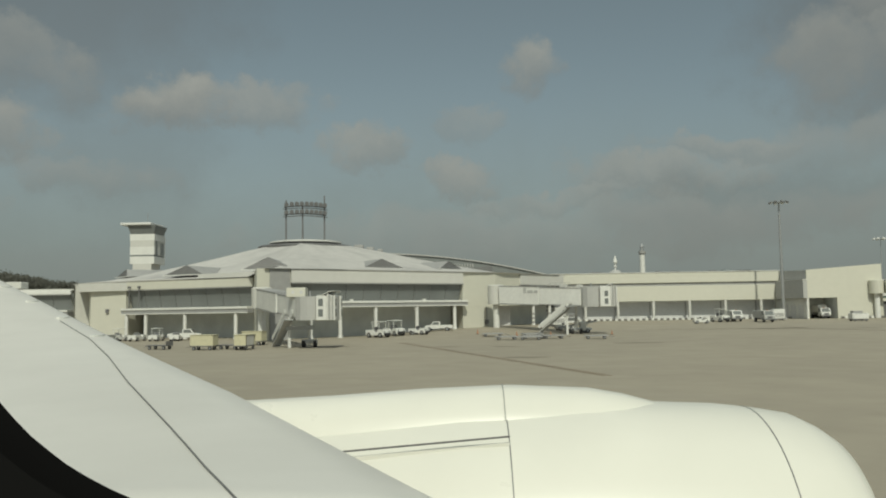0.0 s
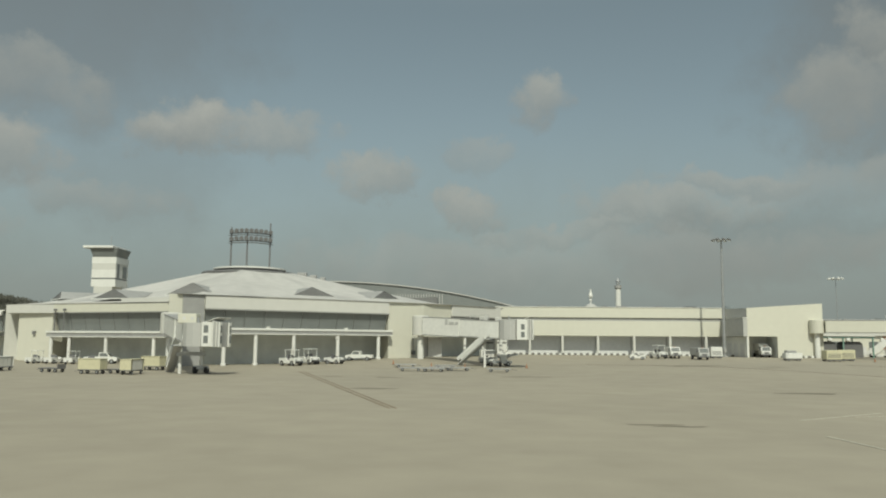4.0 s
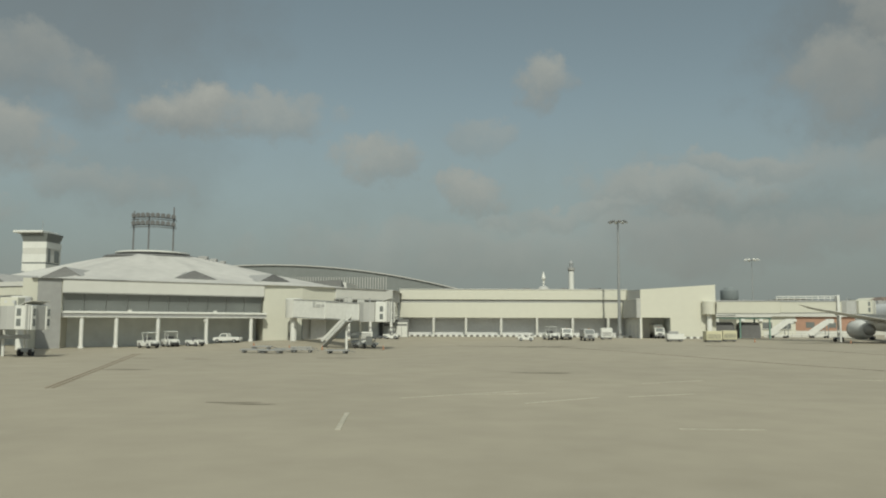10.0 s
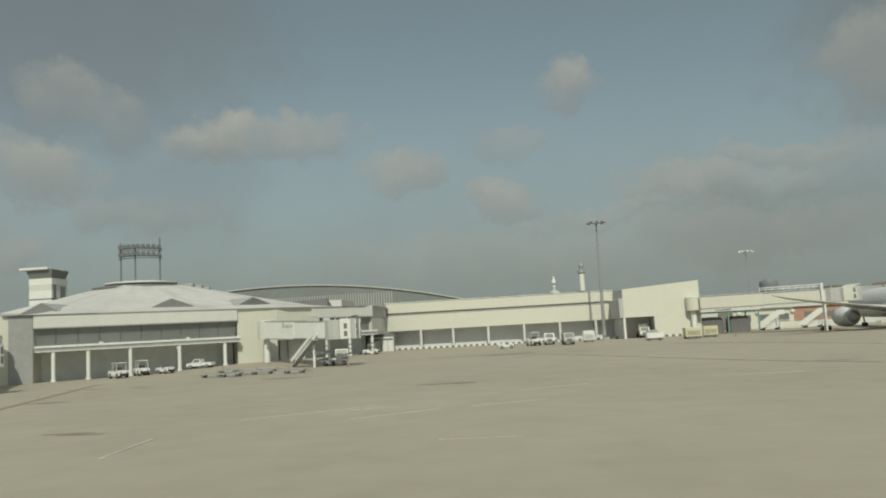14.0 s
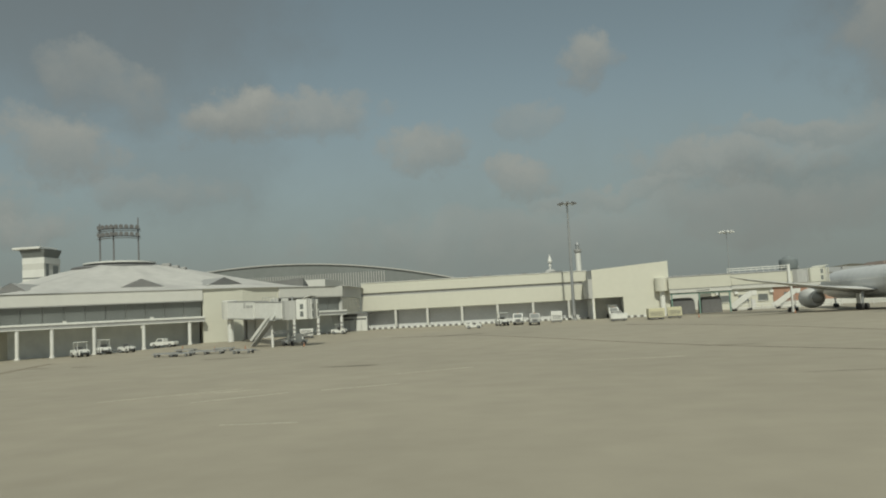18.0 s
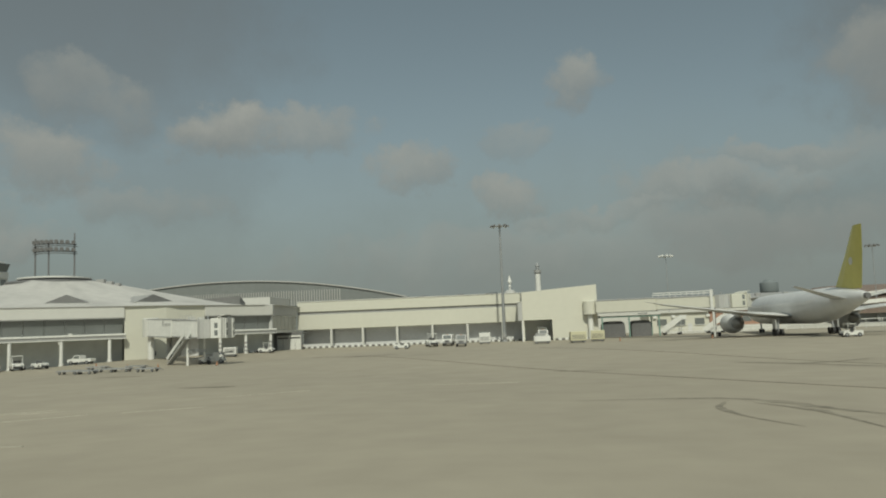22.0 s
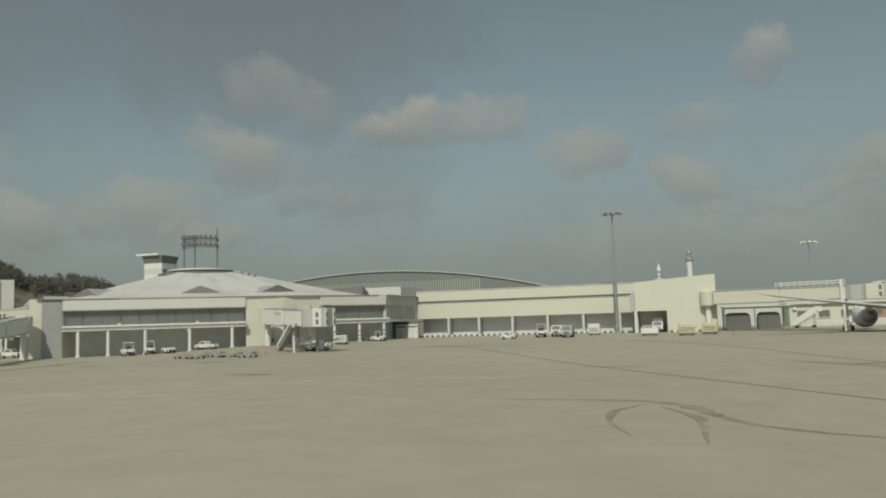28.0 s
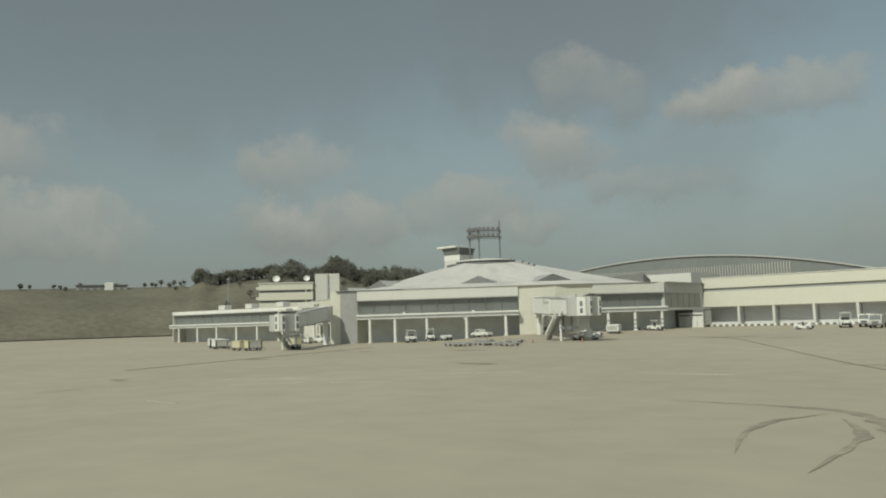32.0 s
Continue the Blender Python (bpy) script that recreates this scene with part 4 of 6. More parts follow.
for z in (8.3, 8.7):
    for y in (-1.3, 1.2):
        bm = box(13.0, 24.2, y, y + 0.08, z, z + 0.09)
        bmesh.ops.transform(bm, matrix=rail_m, verts=bm.verts)
        part("roof_rail", bm, WHITE, b2)
bm = box(24.0, 24.5, -1.75, 1.75, 4.9, 8.9, bev=0.05)
bmesh.ops.transform(bm, matrix=rail_m, verts=bm.verts)
part("end_frame", bm, WHITE, b2)
m = along((-22.6, -44.6), (-9.0, -54.4))
for i in range(5):
    bm = box(11.2 + i * 0.9, 11.26 + i * 0.9, -1.1, -1.04, 6.35, 7.2)
    bmesh.ops.transform(bm, matrix=m, verts=bm.verts)
    part("roof_rail_post", bm, LIGHTGREY, b1)
bm = box(11.2, 14.86, -1.1, -1.04, 7.2, 7.26)
bmesh.ops.transform(bm, matrix=m, verts=bm.verts)
part("roof_rail", bm, LIGHTGREY, b1)
for s, w, h in ((12.6, 1.0, 0.55), (15.6, 0.7, 0.4)):
    bm = box(s, s + w, -0.5, 0.5, 6.3, 6.45 + h, bev=0.04)
    bmesh.ops.transform(bm, matrix=m, verts=bm.verts)
    part("roof_unit", bm, OFFWHITE, b1)
# faded mark on the tunnel: plain bars
for i, (s, w, h) in enumerate(((6.4, 0.5, 0.9), (7.2, 1.0, 0.45), (8.4, 0.7, 0.4))):
    m = along((-22.6, -44.6), (-9.0, -54.4))
    bm = box(s, s + w, -1.56, -1.515, 5.7, 5.7 + h)
    bmesh.ops.transform(bm, matrix=m, verts=bm.verts)
    part("mark", bm, LIGHTGREY, b1)

# ---- light masts ----
def mast(x, y, h, label, crown=1.0, shell=DARKGREY):
    t = thing("light_mast", pose(x, y, ground_z(x, y)), label, "light mast", group="apron light masts")
    part("pole", rod((0, 0, 0.3), (0, 0, h - 0.4), 0.4 if crown == 1.0 else 0.15, 0.17 if crown == 1.0 else 0.07, 12), STEEL, t)
    part("base", turned([(0.7, 0), (0.7, 0.3), (0.4, 0.35)], 12), GREYWALL, t)
    part("cable_box", box(-0.3, 0.3, -0.62, -0.36, 0.9, 1.8, bev=0.03), GREYWALL, t)
    part("crown_ring", turned([(1.1 * crown, h - 0.45), (1.2 * crown, h - 0.4), (1.1 * crown, h - 0.3)], 16), STEEL, t)
    for i in range(8):
        a = 2 * math.pi * i / 8
        c, s = math.cos(a), math.sin(a)
        head = part("lamp_head", box(-0.35, 0.35, -0.28, 0.28, -0.16, 0.16, bev=0.05), shell, t)
        head.matrix_local = Matrix.Translation((1.75 * crown * c, 1.75 * crown * s, h - 0.35)) @ Matrix.Rotation(a, 4, "Z") @ Matrix.Rotation(radians(25), 4, "Y")
        part("lens", box(-0.3, 0.3, -0.24, 0.24, -0.2, -0.165), LAMPGLASS, head)
        part("arm", beam((0, 0, h - 0.4), (1.6 * crown * c, 1.6 * crown * s, h - 0.38), 0.09, 0.09), STEEL, t)
    return t


mast(40.25, -11.2, 25.4, "tall grey steel floodlight mast on the apron edge")
mast(83.3, 29.4, 20.4, "distant grey floodlight mast behind the concourse, with white lamp heads", 0.95, WHITE)
mast(137.6, 33.6, 21.1, "distant grey floodlight mast beyond the sheds", 0.9)

# ---- minaret and gilded spire ----
minaret = thing("minaret", pose(55.6, 179.5, 0), "slender white minaret with a dark balcony", "minaret")
part("shaft", rod((0, 0, 0), (0, 0, 26.5), 1.45, 1.15, 12), WHITE, minaret)
part("balcony", turned([(1.15, 26.5), (1.6, 27.1), (1.6, 28.2), (1.1, 28.3)], 16), GREYWALL, minaret)
part("lantern", turned([(0.85, 28.3), (0.85, 29.9), (1.1, 30.1), (0.75, 30.7), (0.1, 31.8)], 12), STEEL, minaret)
spire = thing("mosque_dome", pose(42.7, 176.9, 0), "low dome with a bright white finial spire", "dome")
part("drum", turned([(2.6, 0), (2.6, 18.4)], 20), OFFWHITE, spire)
part("dome", turned([(2.6, 18.4), (2.3, 19.0), (1.5, 19.5), (0.7, 19.8), (0.3, 19.95)], 20), LIGHTGREY, spire)
part("finial", turned([(0.4, 19.6), (0.3, 20.6), (0.6, 21.0), (0.6, 21.6), (0.3, 22.0), (0.9, 22.8), (1.0, 23.4), (0.6, 24.6), (0.1, 26.3)], 12), WHITE, spire)

# ---- parked airliner ----
liner = thing("airliner", pose(94.5, -59.6, ground_z(90.0, -34.0)), "white parked wide-body airliner with a yellow tail fin", "airplane")
prof = ((0.0, 0.35, 6.1), (0.8, 0.7, 6.05), (4, 1.35, 5.9), (9, 2.15, 5.55), (14, 2.7, 5.2), (20, 2.9, 4.95), (42, 2.9, 4.9), (48, 2.75, 4.85), (52, 2.2, 4.7), (54.8, 1.4, 4.5), (56.2, 0.6, 4.35), (56.5, 0.15, 4.3))
bm = rings([[(r * math.cos(2 * math.pi * k / 24), s, z + r * 1.02 * math.sin(2 * math.pi * k / 24)) for k in range(24)] for s, r, z in prof])
hull = part("fuselage", bm, HULL, liner, smooth=True)
part("tail_exhaust", rod((0, -0.35, 6.1), (0, 0.4, 6.1), 0.42, 0.5, 14), DARKGREY, liner)


def foil(root, tip, root_c, tip_c, thick, n=9):
    """Tapered wing between two leading-edge points; the chord runs towards -y."""
    loops = []
    for p, c in ((root, root_c), (tip, tip_c)):
        loop = []
        for i in range(n):
            u = i / (n - 1)
            loop.append((p[0], p[1] - u * c, p[2] + thick * c * 1.6 * math.sqrt(max(u, 0)) * (1 - u) + 0.01))
        for i in range(n - 2, 0, -1):
            u = i / (n - 1)
            loop.append((p[0], p[1] - u * c, p[2] - thick * c * 0.9 * math.sqrt(u) * (1 - u) - 0.01))
        loops.append(loop)
    return rings(loops)


for k in (-1, 1):
    bm = foil((2.0 * k, 37.0, 3.4), (10.0 * k, 31.0, 4.2), 12.5, 7.5, 0.10)
    part("wing_root", bm, HULLGREY, liner, smooth=True)
    part("wing", foil((9.9 * k, 31.1, 4.2), (26.5 * k, 20.0, 6.3), 7.6, 2.6, 0.09), HULLGREY, liner, smooth=True)
    part("wing_tip", foil((26.4 * k, 20.1, 6.3), (30.0 * k, 15.6, 6.9), 2.6, 0.5, 0.08), HULLGREY, liner, smooth=True)
    part("tailplane", foil((1.3 * k, 9.3, 5.8), (9.9 * k, 2.4, 7.9), 5.2, 1.9, 0.08), HULL, liner, smooth=True)
    eng = part("engine", turned([(1.25, 0), (1.55, 0.5), (1.72, 1.6), (1.72, 2.8), (1.5, 4.2), (1.25, 5.0)], 24, "Y"), HULLGREY, liner, smooth=True)
    bmesh_flip = Matrix.Translation((10.6 * k, 36.2, 2.5)) @ Matrix.Rotation(math.pi, 4, "Z") @ Matrix.Scale(1.1, 4)
    eng.matrix_local = bmesh_flip
    part("intake", turned([(1.2, -0.02), (1.1, 0.6), (0.3, 0.65)], 20, "Y"), DARKGREY, eng)
    part("lip", turned([(1.22, -0.12), (1.38, -0.16), (1.54, 0.1), (1.57, 0.45), (1.5, 0.5), (1.2, 0.0)], 24, "Y"), STEEL, eng)
    part("exhaust_cone", turned([(1.0, 4.6), (0.9, 5.6), (0.5, 6.4), (0.1, 7.0)], 16, "Y"), GREYWALL, eng)
    part("pylon", box(10.6 * k - 0.25, 10.6 * k + 0.25, 28.0, 34.5, 3.6, 4.5), HULLGREY, liner)
    leg = part("main_gear_leg", rod((4.9 * k, 25.5, 0.7), (4.6 * k, 25.8, 3.2), 0.22), STEEL, liner)
    part("gear_door", box(4.9 * k - 0.06 + 0.5 * k, 4.9 * k + 0.06 + 0.5 * k, 24.8, 26.6, 1.2, 2.9), HULLGREY, liner)
    for dy in (-0.75, 0.75):
        for dx in (-0.45, 0.45):
            part("wheel", rod((4.9 * k + dx - 0.2, 25.5 + dy, 0.62), (4.9 * k + dx + 0.2, 25.5 + dy, 0.62), 0.62, seg=18), RUBBER, leg)
nose = part("nose_gear_leg", rod((0, 50.5, 0.5), (0, 50.8, 2.4), 0.16), STEEL, liner)
for dx in (-0.3, 0.3):
    part("wheel", rod((dx - 0.15, 50.5, 0.5), (dx + 0.15, 50.5, 0.5), 0.5, seg=16), RUBBER, nose)
# fin: swept, yellow
fin = []
for (y, z, c) in ((11.6, 7.3, 10.0), (6.6, 12.5, 6.2), (2.9, 16.9, 3.0)):
    fin.append([(0.0, y, z), (0.22, y - c * 0.3, z), (0.16, y - c * 0.65, z), (0.02, y - c, z), (-0.16, y - c * 0.65, z), (-0.22, y - c * 0.3, z)])
part("fin", rings(fin), FINYEL, liner, "bright yellow tail fin with a pale emblem")
part("emblem", turned([(0.6, -0.24), (0.6, 0.24)], 16, "X"), OFFWHITE, liner).location = (0, 4.2, 11.6)
win = None
for k in (-1, 1):
    for i in range(34):
        if win is None:
            win = part("cabin_window", box(-0.03, 0.03, -0.14, 0.14, -0.2, 0.2), SHUTTER, hull)
        else:
            win = part("cabin_window", None, None, hull, data=win.data)
        y = 14 + i * 1.0
        r = 2.9 if y > 20 else 2.7 + (y - 14) * 0.033
        zc = 4.95 + (0.25 * (20 - y) / 6 if y < 20 else 0)
        win.location = (k * (math.sqrt(r * r - 0.6 ** 2) + 0.0), y, zc + 0.62)

# ---- apron markings and stains ----
def stripe(name, pts, w, mat, label, cat="marking"):
    bm = bmesh.new()
    fine = []
    for a, b in zip(pts, pts[1:]):
        n = max(1, int(math.dist(a, b) / 2.5))
        fine += [(a[0] + (b[0] - a[0]) * k / n, a[1] + (b[1] - a[1]) * k / n) for k in range(n)]
    fine.append(pts[-1])
    for a, b in zip(fine, fine[1:]):
        a, b = Vector(a), Vector(b)
        s = Vector((-(b - a).y, (b - a).x)).normalized() * w / 2
        v = [bm.verts.new((p.x, p.y, ground_z(p.x, p.y) + 0.02)) for p in (a - s, b - s, b + s, a + s)]
        bm.faces.new(v)
        u = [bm.verts.new((q.co.x, q.co.y, q.co.z - 0.02)) for q in v]
        for k in range(4):
            bm.faces.new((v[k], u[k], u[(k + 1) % 4], v[(k + 1) % 4]))
    bmesh.ops.recalc_face_normals(bm, faces=bm.faces)
    return tagged(part(name, bm, mat), label, cat, kind="structure")


for a, b in (((1.6, -143.0), (2.1, -149.0)), ((3.5, -135.5), (10.7, -130.3)), ((10.5, -138.0), (15.1, -134.4)), ((7.6, -133.2), (12.3, -131.5)),
             ((16.2, -148.0), (19.7, -148.1)), ((17.0, -133.8), (21.5, -131.6)), ((20.0, -123.5), (25.4, -120.1)), ((34.9, -118.6), (41.7, -118.9))):
    stripe("line_marking", [a, b], 0.22, LINE, "worn white painted line on the apron")
stripe("guide_line", [(-37.1, -76.0), (-20.1, -130.2)], 0.16, LINEY, "faint tan guide line leading to the pavilion bays")
stripe("guide_line", [(-36.5, -75.8), (-19.7, -130.1)], 0.16, LINEY, "faint tan guide line leading to the pavilion bays")
stripe("guide_line", [(6, -42), (20, -62), (34.9, -86.5), (49.7, -111.8), (66, -140), (84, -160)], 0.22, STAIN, "dark tyre-worn track across the apron")
stripe("guide_line", [(46, -52), (62, -84), (80, -132), (95, -170)], 0.15, STAIN, "dark tyre-worn track across the apron")
for x, y, w, h in ((-23.5, -110.4, 2.8, 0.9), (-30.7, -88.4, 1.9, 0.8), (-46, -84, 5.0, 1.4), (-24, -90, 2.0, 0.9), (-5.5, -138.5, 2.0, 0.35), (-4, -139.3, 1.7, 0.25),
                   (14, -112, 3.5, 1.0), (-8, -86, 4, 1.3), (88, -30, 14, 10), (20, -60, 6, 1.3)):
    bm = bmesh.new()
    ring = []
    for k in range(22):
        a = 2 * math.pi * k / 22
        q = 0.75 + 0.45 * noise.noise(Vector((math.cos(a) * 1.3 + x, math.sin(a) * 1.3 + y, 0)))
        px, py = x + w * q * math.cos(a), y + h * q * math.sin(a)
        ring.append(bm.verts.new((px, py, ground_z(px, py) + 0.012)))
    bm.faces.new(ring)
    tagged(part("oil_stain", bm, STAIN), "dark irregular oil stain on the apron", "stain", kind="structure")


def scrub(pts, w, lift):
    """A dark, ragged trail of tyre rubber, thinning out at both ends."""
    bm = bmesh.new()
    n = 9 * (len(pts) - 1)
    rows = []
    for k in range(n + 1):
        i, f = min(k // 9, len(pts) - 2), k / 9 - min(k // 9, len(pts) - 2)
        a, b = Vector(pts[max(i - 1, 0)]), Vector(pts[i])
        c, d = Vector(pts[i + 1]), Vector(pts[min(i + 2, len(pts) - 1)])
        p = 0.5 * (2 * b + (c - a) * f + (2 * a - 5 * b + 4 * c - d) * f * f + (3 * b - a - 3 * c + d) * f ** 3)
        way = (c - b).normalized()
        side = Vector((-way.y, way.x))
        half = 0.5 * w * (0.05 + math.sin(math.pi * k / n) ** 1.1)
        out = []
        for sign in (-1, 1):
            q = p + side * sign * half * (0.8 + 0.9 * noise.noise(Vector((p.x * 0.9, p.y * 0.9, 3.0 * sign))))
            out.append(bm.verts.new((q.x, q.y, ground_z(q.x, q.y) + lift)))
        rows.append(out)
    for (a, b), (c, d) in zip(rows, rows[1:]):
        bm.faces.new((a, c, d, b))
    tagged(part("tyre_trail", bm, SCRUBMARK), "dark ragged tyre rubber trail on the apron", "stain", kind="structure")


for lift, (trail, w) in zip((0.012, 0.015, 0.018, 0.021, 0.024, 0.027, 0.030), (
        (((44.5, -135.6), (49.5, -135.9), (53.0, -136.9), (55.0, -139.8), (56.2, -143.6), (58.5, -147.0), (63.5, -150.0)), 0.9),
        (((52.6, -137.9), (51.9, -139.4), (51.3, -141.4), (51.4, -144.6), (52.6, -149.0)), 0.45),
        (((53.4, -139.4), (54.7, -142.3), (55.2, -145.3), (55.3, -151.0)), 0.5),
        (((45.0, -106.4), (48.2, -107.0), (51.6, -107.5)), 0.7), (((62.5, -102.5), (65.2, -104.6), (68.0, -108.8), (73.4, -120.0)), 0.9),
        (((66.0, -107.2), (70.0, -106.6), (75.5, -103.2)), 0.8), (((26.0, -65.2), (29.0, -65.6), (32.5, -65.3)), 0.8))):
    scrub(trail, w, lift)


# ---- apron vehicles ----
def on_ground(x, y, z=0, rz=0):
    return pose(x, y, ground_z(x, y), rz=rz)


def wheels(parent, xs, half, r=0.36, w=0.24):
    for x in xs:
        for k in (-1, 1):
            t = part("wheel", rod((x, k * half - w / 2, r), (x, k * half + w / 2, r), r, seg=16), RUBBER, parent)
            part("rim", rod((x, k * half - w / 2 - 0.01, r), (x, k * half + w / 2 + 0.01, r), r * 0.55, seg=12), STEEL, t)


def pane(parent, a, b, c, d, push):
    bm = bmesh.new()
    f = [bm.verts.new(p) for p in (a, b, c, d)]
    g = [bm.verts.new((Vector(p) + Vector(push))) for p in (a, b, c, d)]
    bm.faces.new(f)
    bm.faces.new(g[::-1])
    for k in range(4):
        bm.faces.new((f[k], g[k], g[(k + 1) % 4], f[(k + 1) % 4]))
    bmesh.ops.recalc_face_normals(bm, faces=bm.faces)
    return part("window", bm, BLUEGLASS, parent)


def side_body(profile, w):
    """A body from its side outline (x, z), w wide."""
    return rings([[(x, y, z) for x, z in profile] for y in (-w / 2, w / 2)])


def pickup(m, label, mat=WHITE):
    t = thing("pickup_truck", m, label, "truck", "apron vehicles")
    cabin = part("cab", side_body([(-0.3, 0.95), (-0.25, 1.75), (0.95, 1.75), (1.45, 1.1), (2.45, 1.0), (2.5, 0.45), (-0.3, 0.45)], 1.7), mat, t)
    for k in (-1, 1):
        pane(cabin, (-0.1, k * 0.855, 1.15), (1.2, k * 0.855, 1.15), (0.85, k * 0.855, 1.65), (-0.1, k * 0.855, 1.65), (0, k * 0.01, 0))
    pane(cabin, (1.47, -0.75, 1.12), (1.47, 0.75, 1.12), (1.0, 0.7, 1.7), (1.0, -0.7, 1.7), (0.02, 0, 0.02))
    bed = part("bed", box(-2.5, -0.34, -0.85, 0.85, 0.5, 0.72, bev=0.03), mat, t)
    for k in (-1, 1):
        part("bed_side", box(-2.5, -0.34, k * 0.82 - 0.03, k * 0.82 + 0.03, 0.73, 1.08), mat, bed)
    part("tailgate", box(-2.54, -2.47, -0.8, 0.8, 0.55, 1.05), mat, t)
    part("bumper", box(2.5, 2.62, -0.8, 0.8, 0.4, 0.62, bev=0.03), DARKGREY, t)
    for k in (-0.6, 0.6):
        part("headlight", box(2.49, 2.53, k - 0.16, k + 0.16, 0.7, 0.9), LAMPGLASS, t)
    wheels(t, (-1.6, 1.7), 0.74)
    return t


def tug(m, label, mat=WHITE, canopy=True):
    t = thing("baggage_tug", m, label, "baggage tug", "apron vehicles")
    part("body", side_body([(-1.5, 0.3), (-1.5, 0.95), (-0.2, 0.95), (0.0, 0.7), (0.5, 0.7), (0.6, 1.0), (1.45, 0.92), (1.55, 0.3)], 1.4), mat, t)
    part("seat", box(-0.15, 0.3, -0.5, 0.5, 0.72, 0.86, bev=0.04), DARKGREY, t)
    part("seat_back", box(-0.22, -0.12, -0.5, 0.5, 0.86, 1.35, bev=0.03), DARKGREY, t)
    part("steering_wheel", rod((0.5, 0.0, 1.05), (0.47, 0.0, 1.1), 0.19, seg=14), DARKGREY, t)
    if canopy:
        for x in (-0.35, 0.75):
            for k in (-0.62, 0.62):
                part("post", beam((x, k, 0.7), (x, k, 1.92), 0.06, 0.06), mat, t)
        part("canopy", box(-0.55, 0.95, -0.72, 0.72, 1.92, 2.0, bev=0.03), mat, t)
    part("bumper", box(1.55, 1.66, -0.6, 0.6, 0.3, 0.6, bev=0.03), RUBBER, t)
    part("tow_hitch", box(-1.75, -1.5, -0.1, 0.1, 0.38, 0.52), DARKGREY, t)
    for k in (-0.45, 0.45):
        part("headlight", box(1.5, 1.56, k - 0.12, k + 0.12, 0.66, 0.82), LAMPGLASS, t)
    wheels(t, (-0.95, 1.0), 0.62, 0.32, 0.22)
    return t


def cart(m, label, mat=YELLOW, covered=True, full=True):
    t = thing("baggage_cart", m, label, "baggage cart", "baggage carts")
    part("deck", box(-1.45, 1.45, -0.72, 0.72, 0.42, 0.54, bev=0.02), DARKGREY, t)
    wheels(t, (-1.0, 1.0), 0.6, 0.22, 0.14)
    part("drawbar", beam((1.45, 0, 0.42), (2.3, 0, 0.3), 0.08, 0.06), DARKGREY, t)
    if covered:
        for x in (-1.4, 1.4):
            part("end_panel", box(x - 0.03, x + 0.03, -0.72, 0.72, 0.54, 1.75, bev=0.01), mat, t)
        part("roof", box(-1.5, 1.5, -0.78, 0.78, 1.75, 1.82, bev=0.02), mat, t)
        part("rear_panel", box(-1.37, 1.37, 0.66, 0.7, 0.54, 1.75), mat, t)
        for x in (-0.72, 0.0, 0.72):
            part("curtain", box(x - 0.34, x + 0.34, -0.71, -0.67, 0.56, 1.7), OFFWHITE if full else mat, t)
    else:
        part("rail", box(-1.42, -1.36, -0.7, 0.7, 0.54, 1.0), mat, t)
    return t


def dolly(m, label):
    t = thing("cargo_dolly", m, label, "cargo dolly", "cargo dollies")
    part("frame", box(-1.6, 1.6, -0.85, 0.85, 0.36, 0.5, bev=0.02), GREYWALL, t)
    for i in range(7):
        part("roller", rod((-1.35 + i * 0.45, -0.78, 0.52), (-1.35 + i * 0.45, 0.78, 0.52), 0.06, seg=8), STEEL, t)
    part("drawbar", beam((1.6, 0, 0.38), (2.5, 0, 0.25), 0.08, 0.06), DARKGREY, t)
    wheels(t, (-1.1, 1.1), 0.65, 0.2, 0.14)
    return t


def box_truck(m, label, mat=WHITE, lift=0.0):
    t = thing("service_truck", m, label, "truck", "apron vehicles")
    part("chassis", box(-2.9, 2.6, -0.45, 0.45, 0.5, 0.75), DARKGREY, t)
    c = part("cab", side_body([(1.2, 0.55), (1.2, 2.25), (2.3, 2.25), (2.75, 1.35), (2.85, 0.55)], 2.0), mat, t)
    pane(c, (2.72, -0.85, 1.4), (2.72, 0.85, 1.4), (2.34, 0.8, 2.15), (2.34, -0.8, 2.15), (0.03, 0, 0.02))
    for k in (-1, 1):
        pane(c, (1.4, k * 1.005, 1.4), (2.45, k * 1.005, 1.4), (2.2, k * 1.005, 2.1), (1.4, k * 1.005, 2.1), (0, k * 0.01, 0))
        part("headlight", box(2.82, 2.88, k * 0.75 - 0.15, k * 0.75 + 0.15, 0.7, 0.9), LAMPGLASS, c)
    part("bumper", box(2.86, 2.98, -0.95, 0.95, 0.45, 0.68, bev=0.03), DARKGREY, t)
    part("box_body", box(-2.9, 1.1, -1.0, 1.0, 0.8 + lift, 2.3 + lift, bev=0.05), mat, t)
    part("grille", box(2.84, 2.9, -0.5, 0.5, 0.75, 1.15), DARKGREY, c)
    part("roof_beacon", rod((1.7, 0, 2.25), (1.7, 0, 2.45), 0.12), ORANGE, c)
    for k in (-1.12, 1.12):
        part("mirror", box(2.2, 2.28, k - 0.1, k + 0.1, 1.5, 1.9), DARKGREY, c)
    if lift:
        for k in (-0.8, 0.8):
            part("scissor_arm", beam((-2.4, k, 0.8), (0.6, k, 0.8 + lift), 0.12, 0.14), STEEL, t)
            part("scissor_arm", beam((0.6, k * 0.9, 0.8), (-2.4, k * 0.9, 0.8 + lift), 0.12, 0.14), STEEL, t)
    wheels(t, (-1.9, 1.9), 0.85, 0.42, 0.3)
    return t


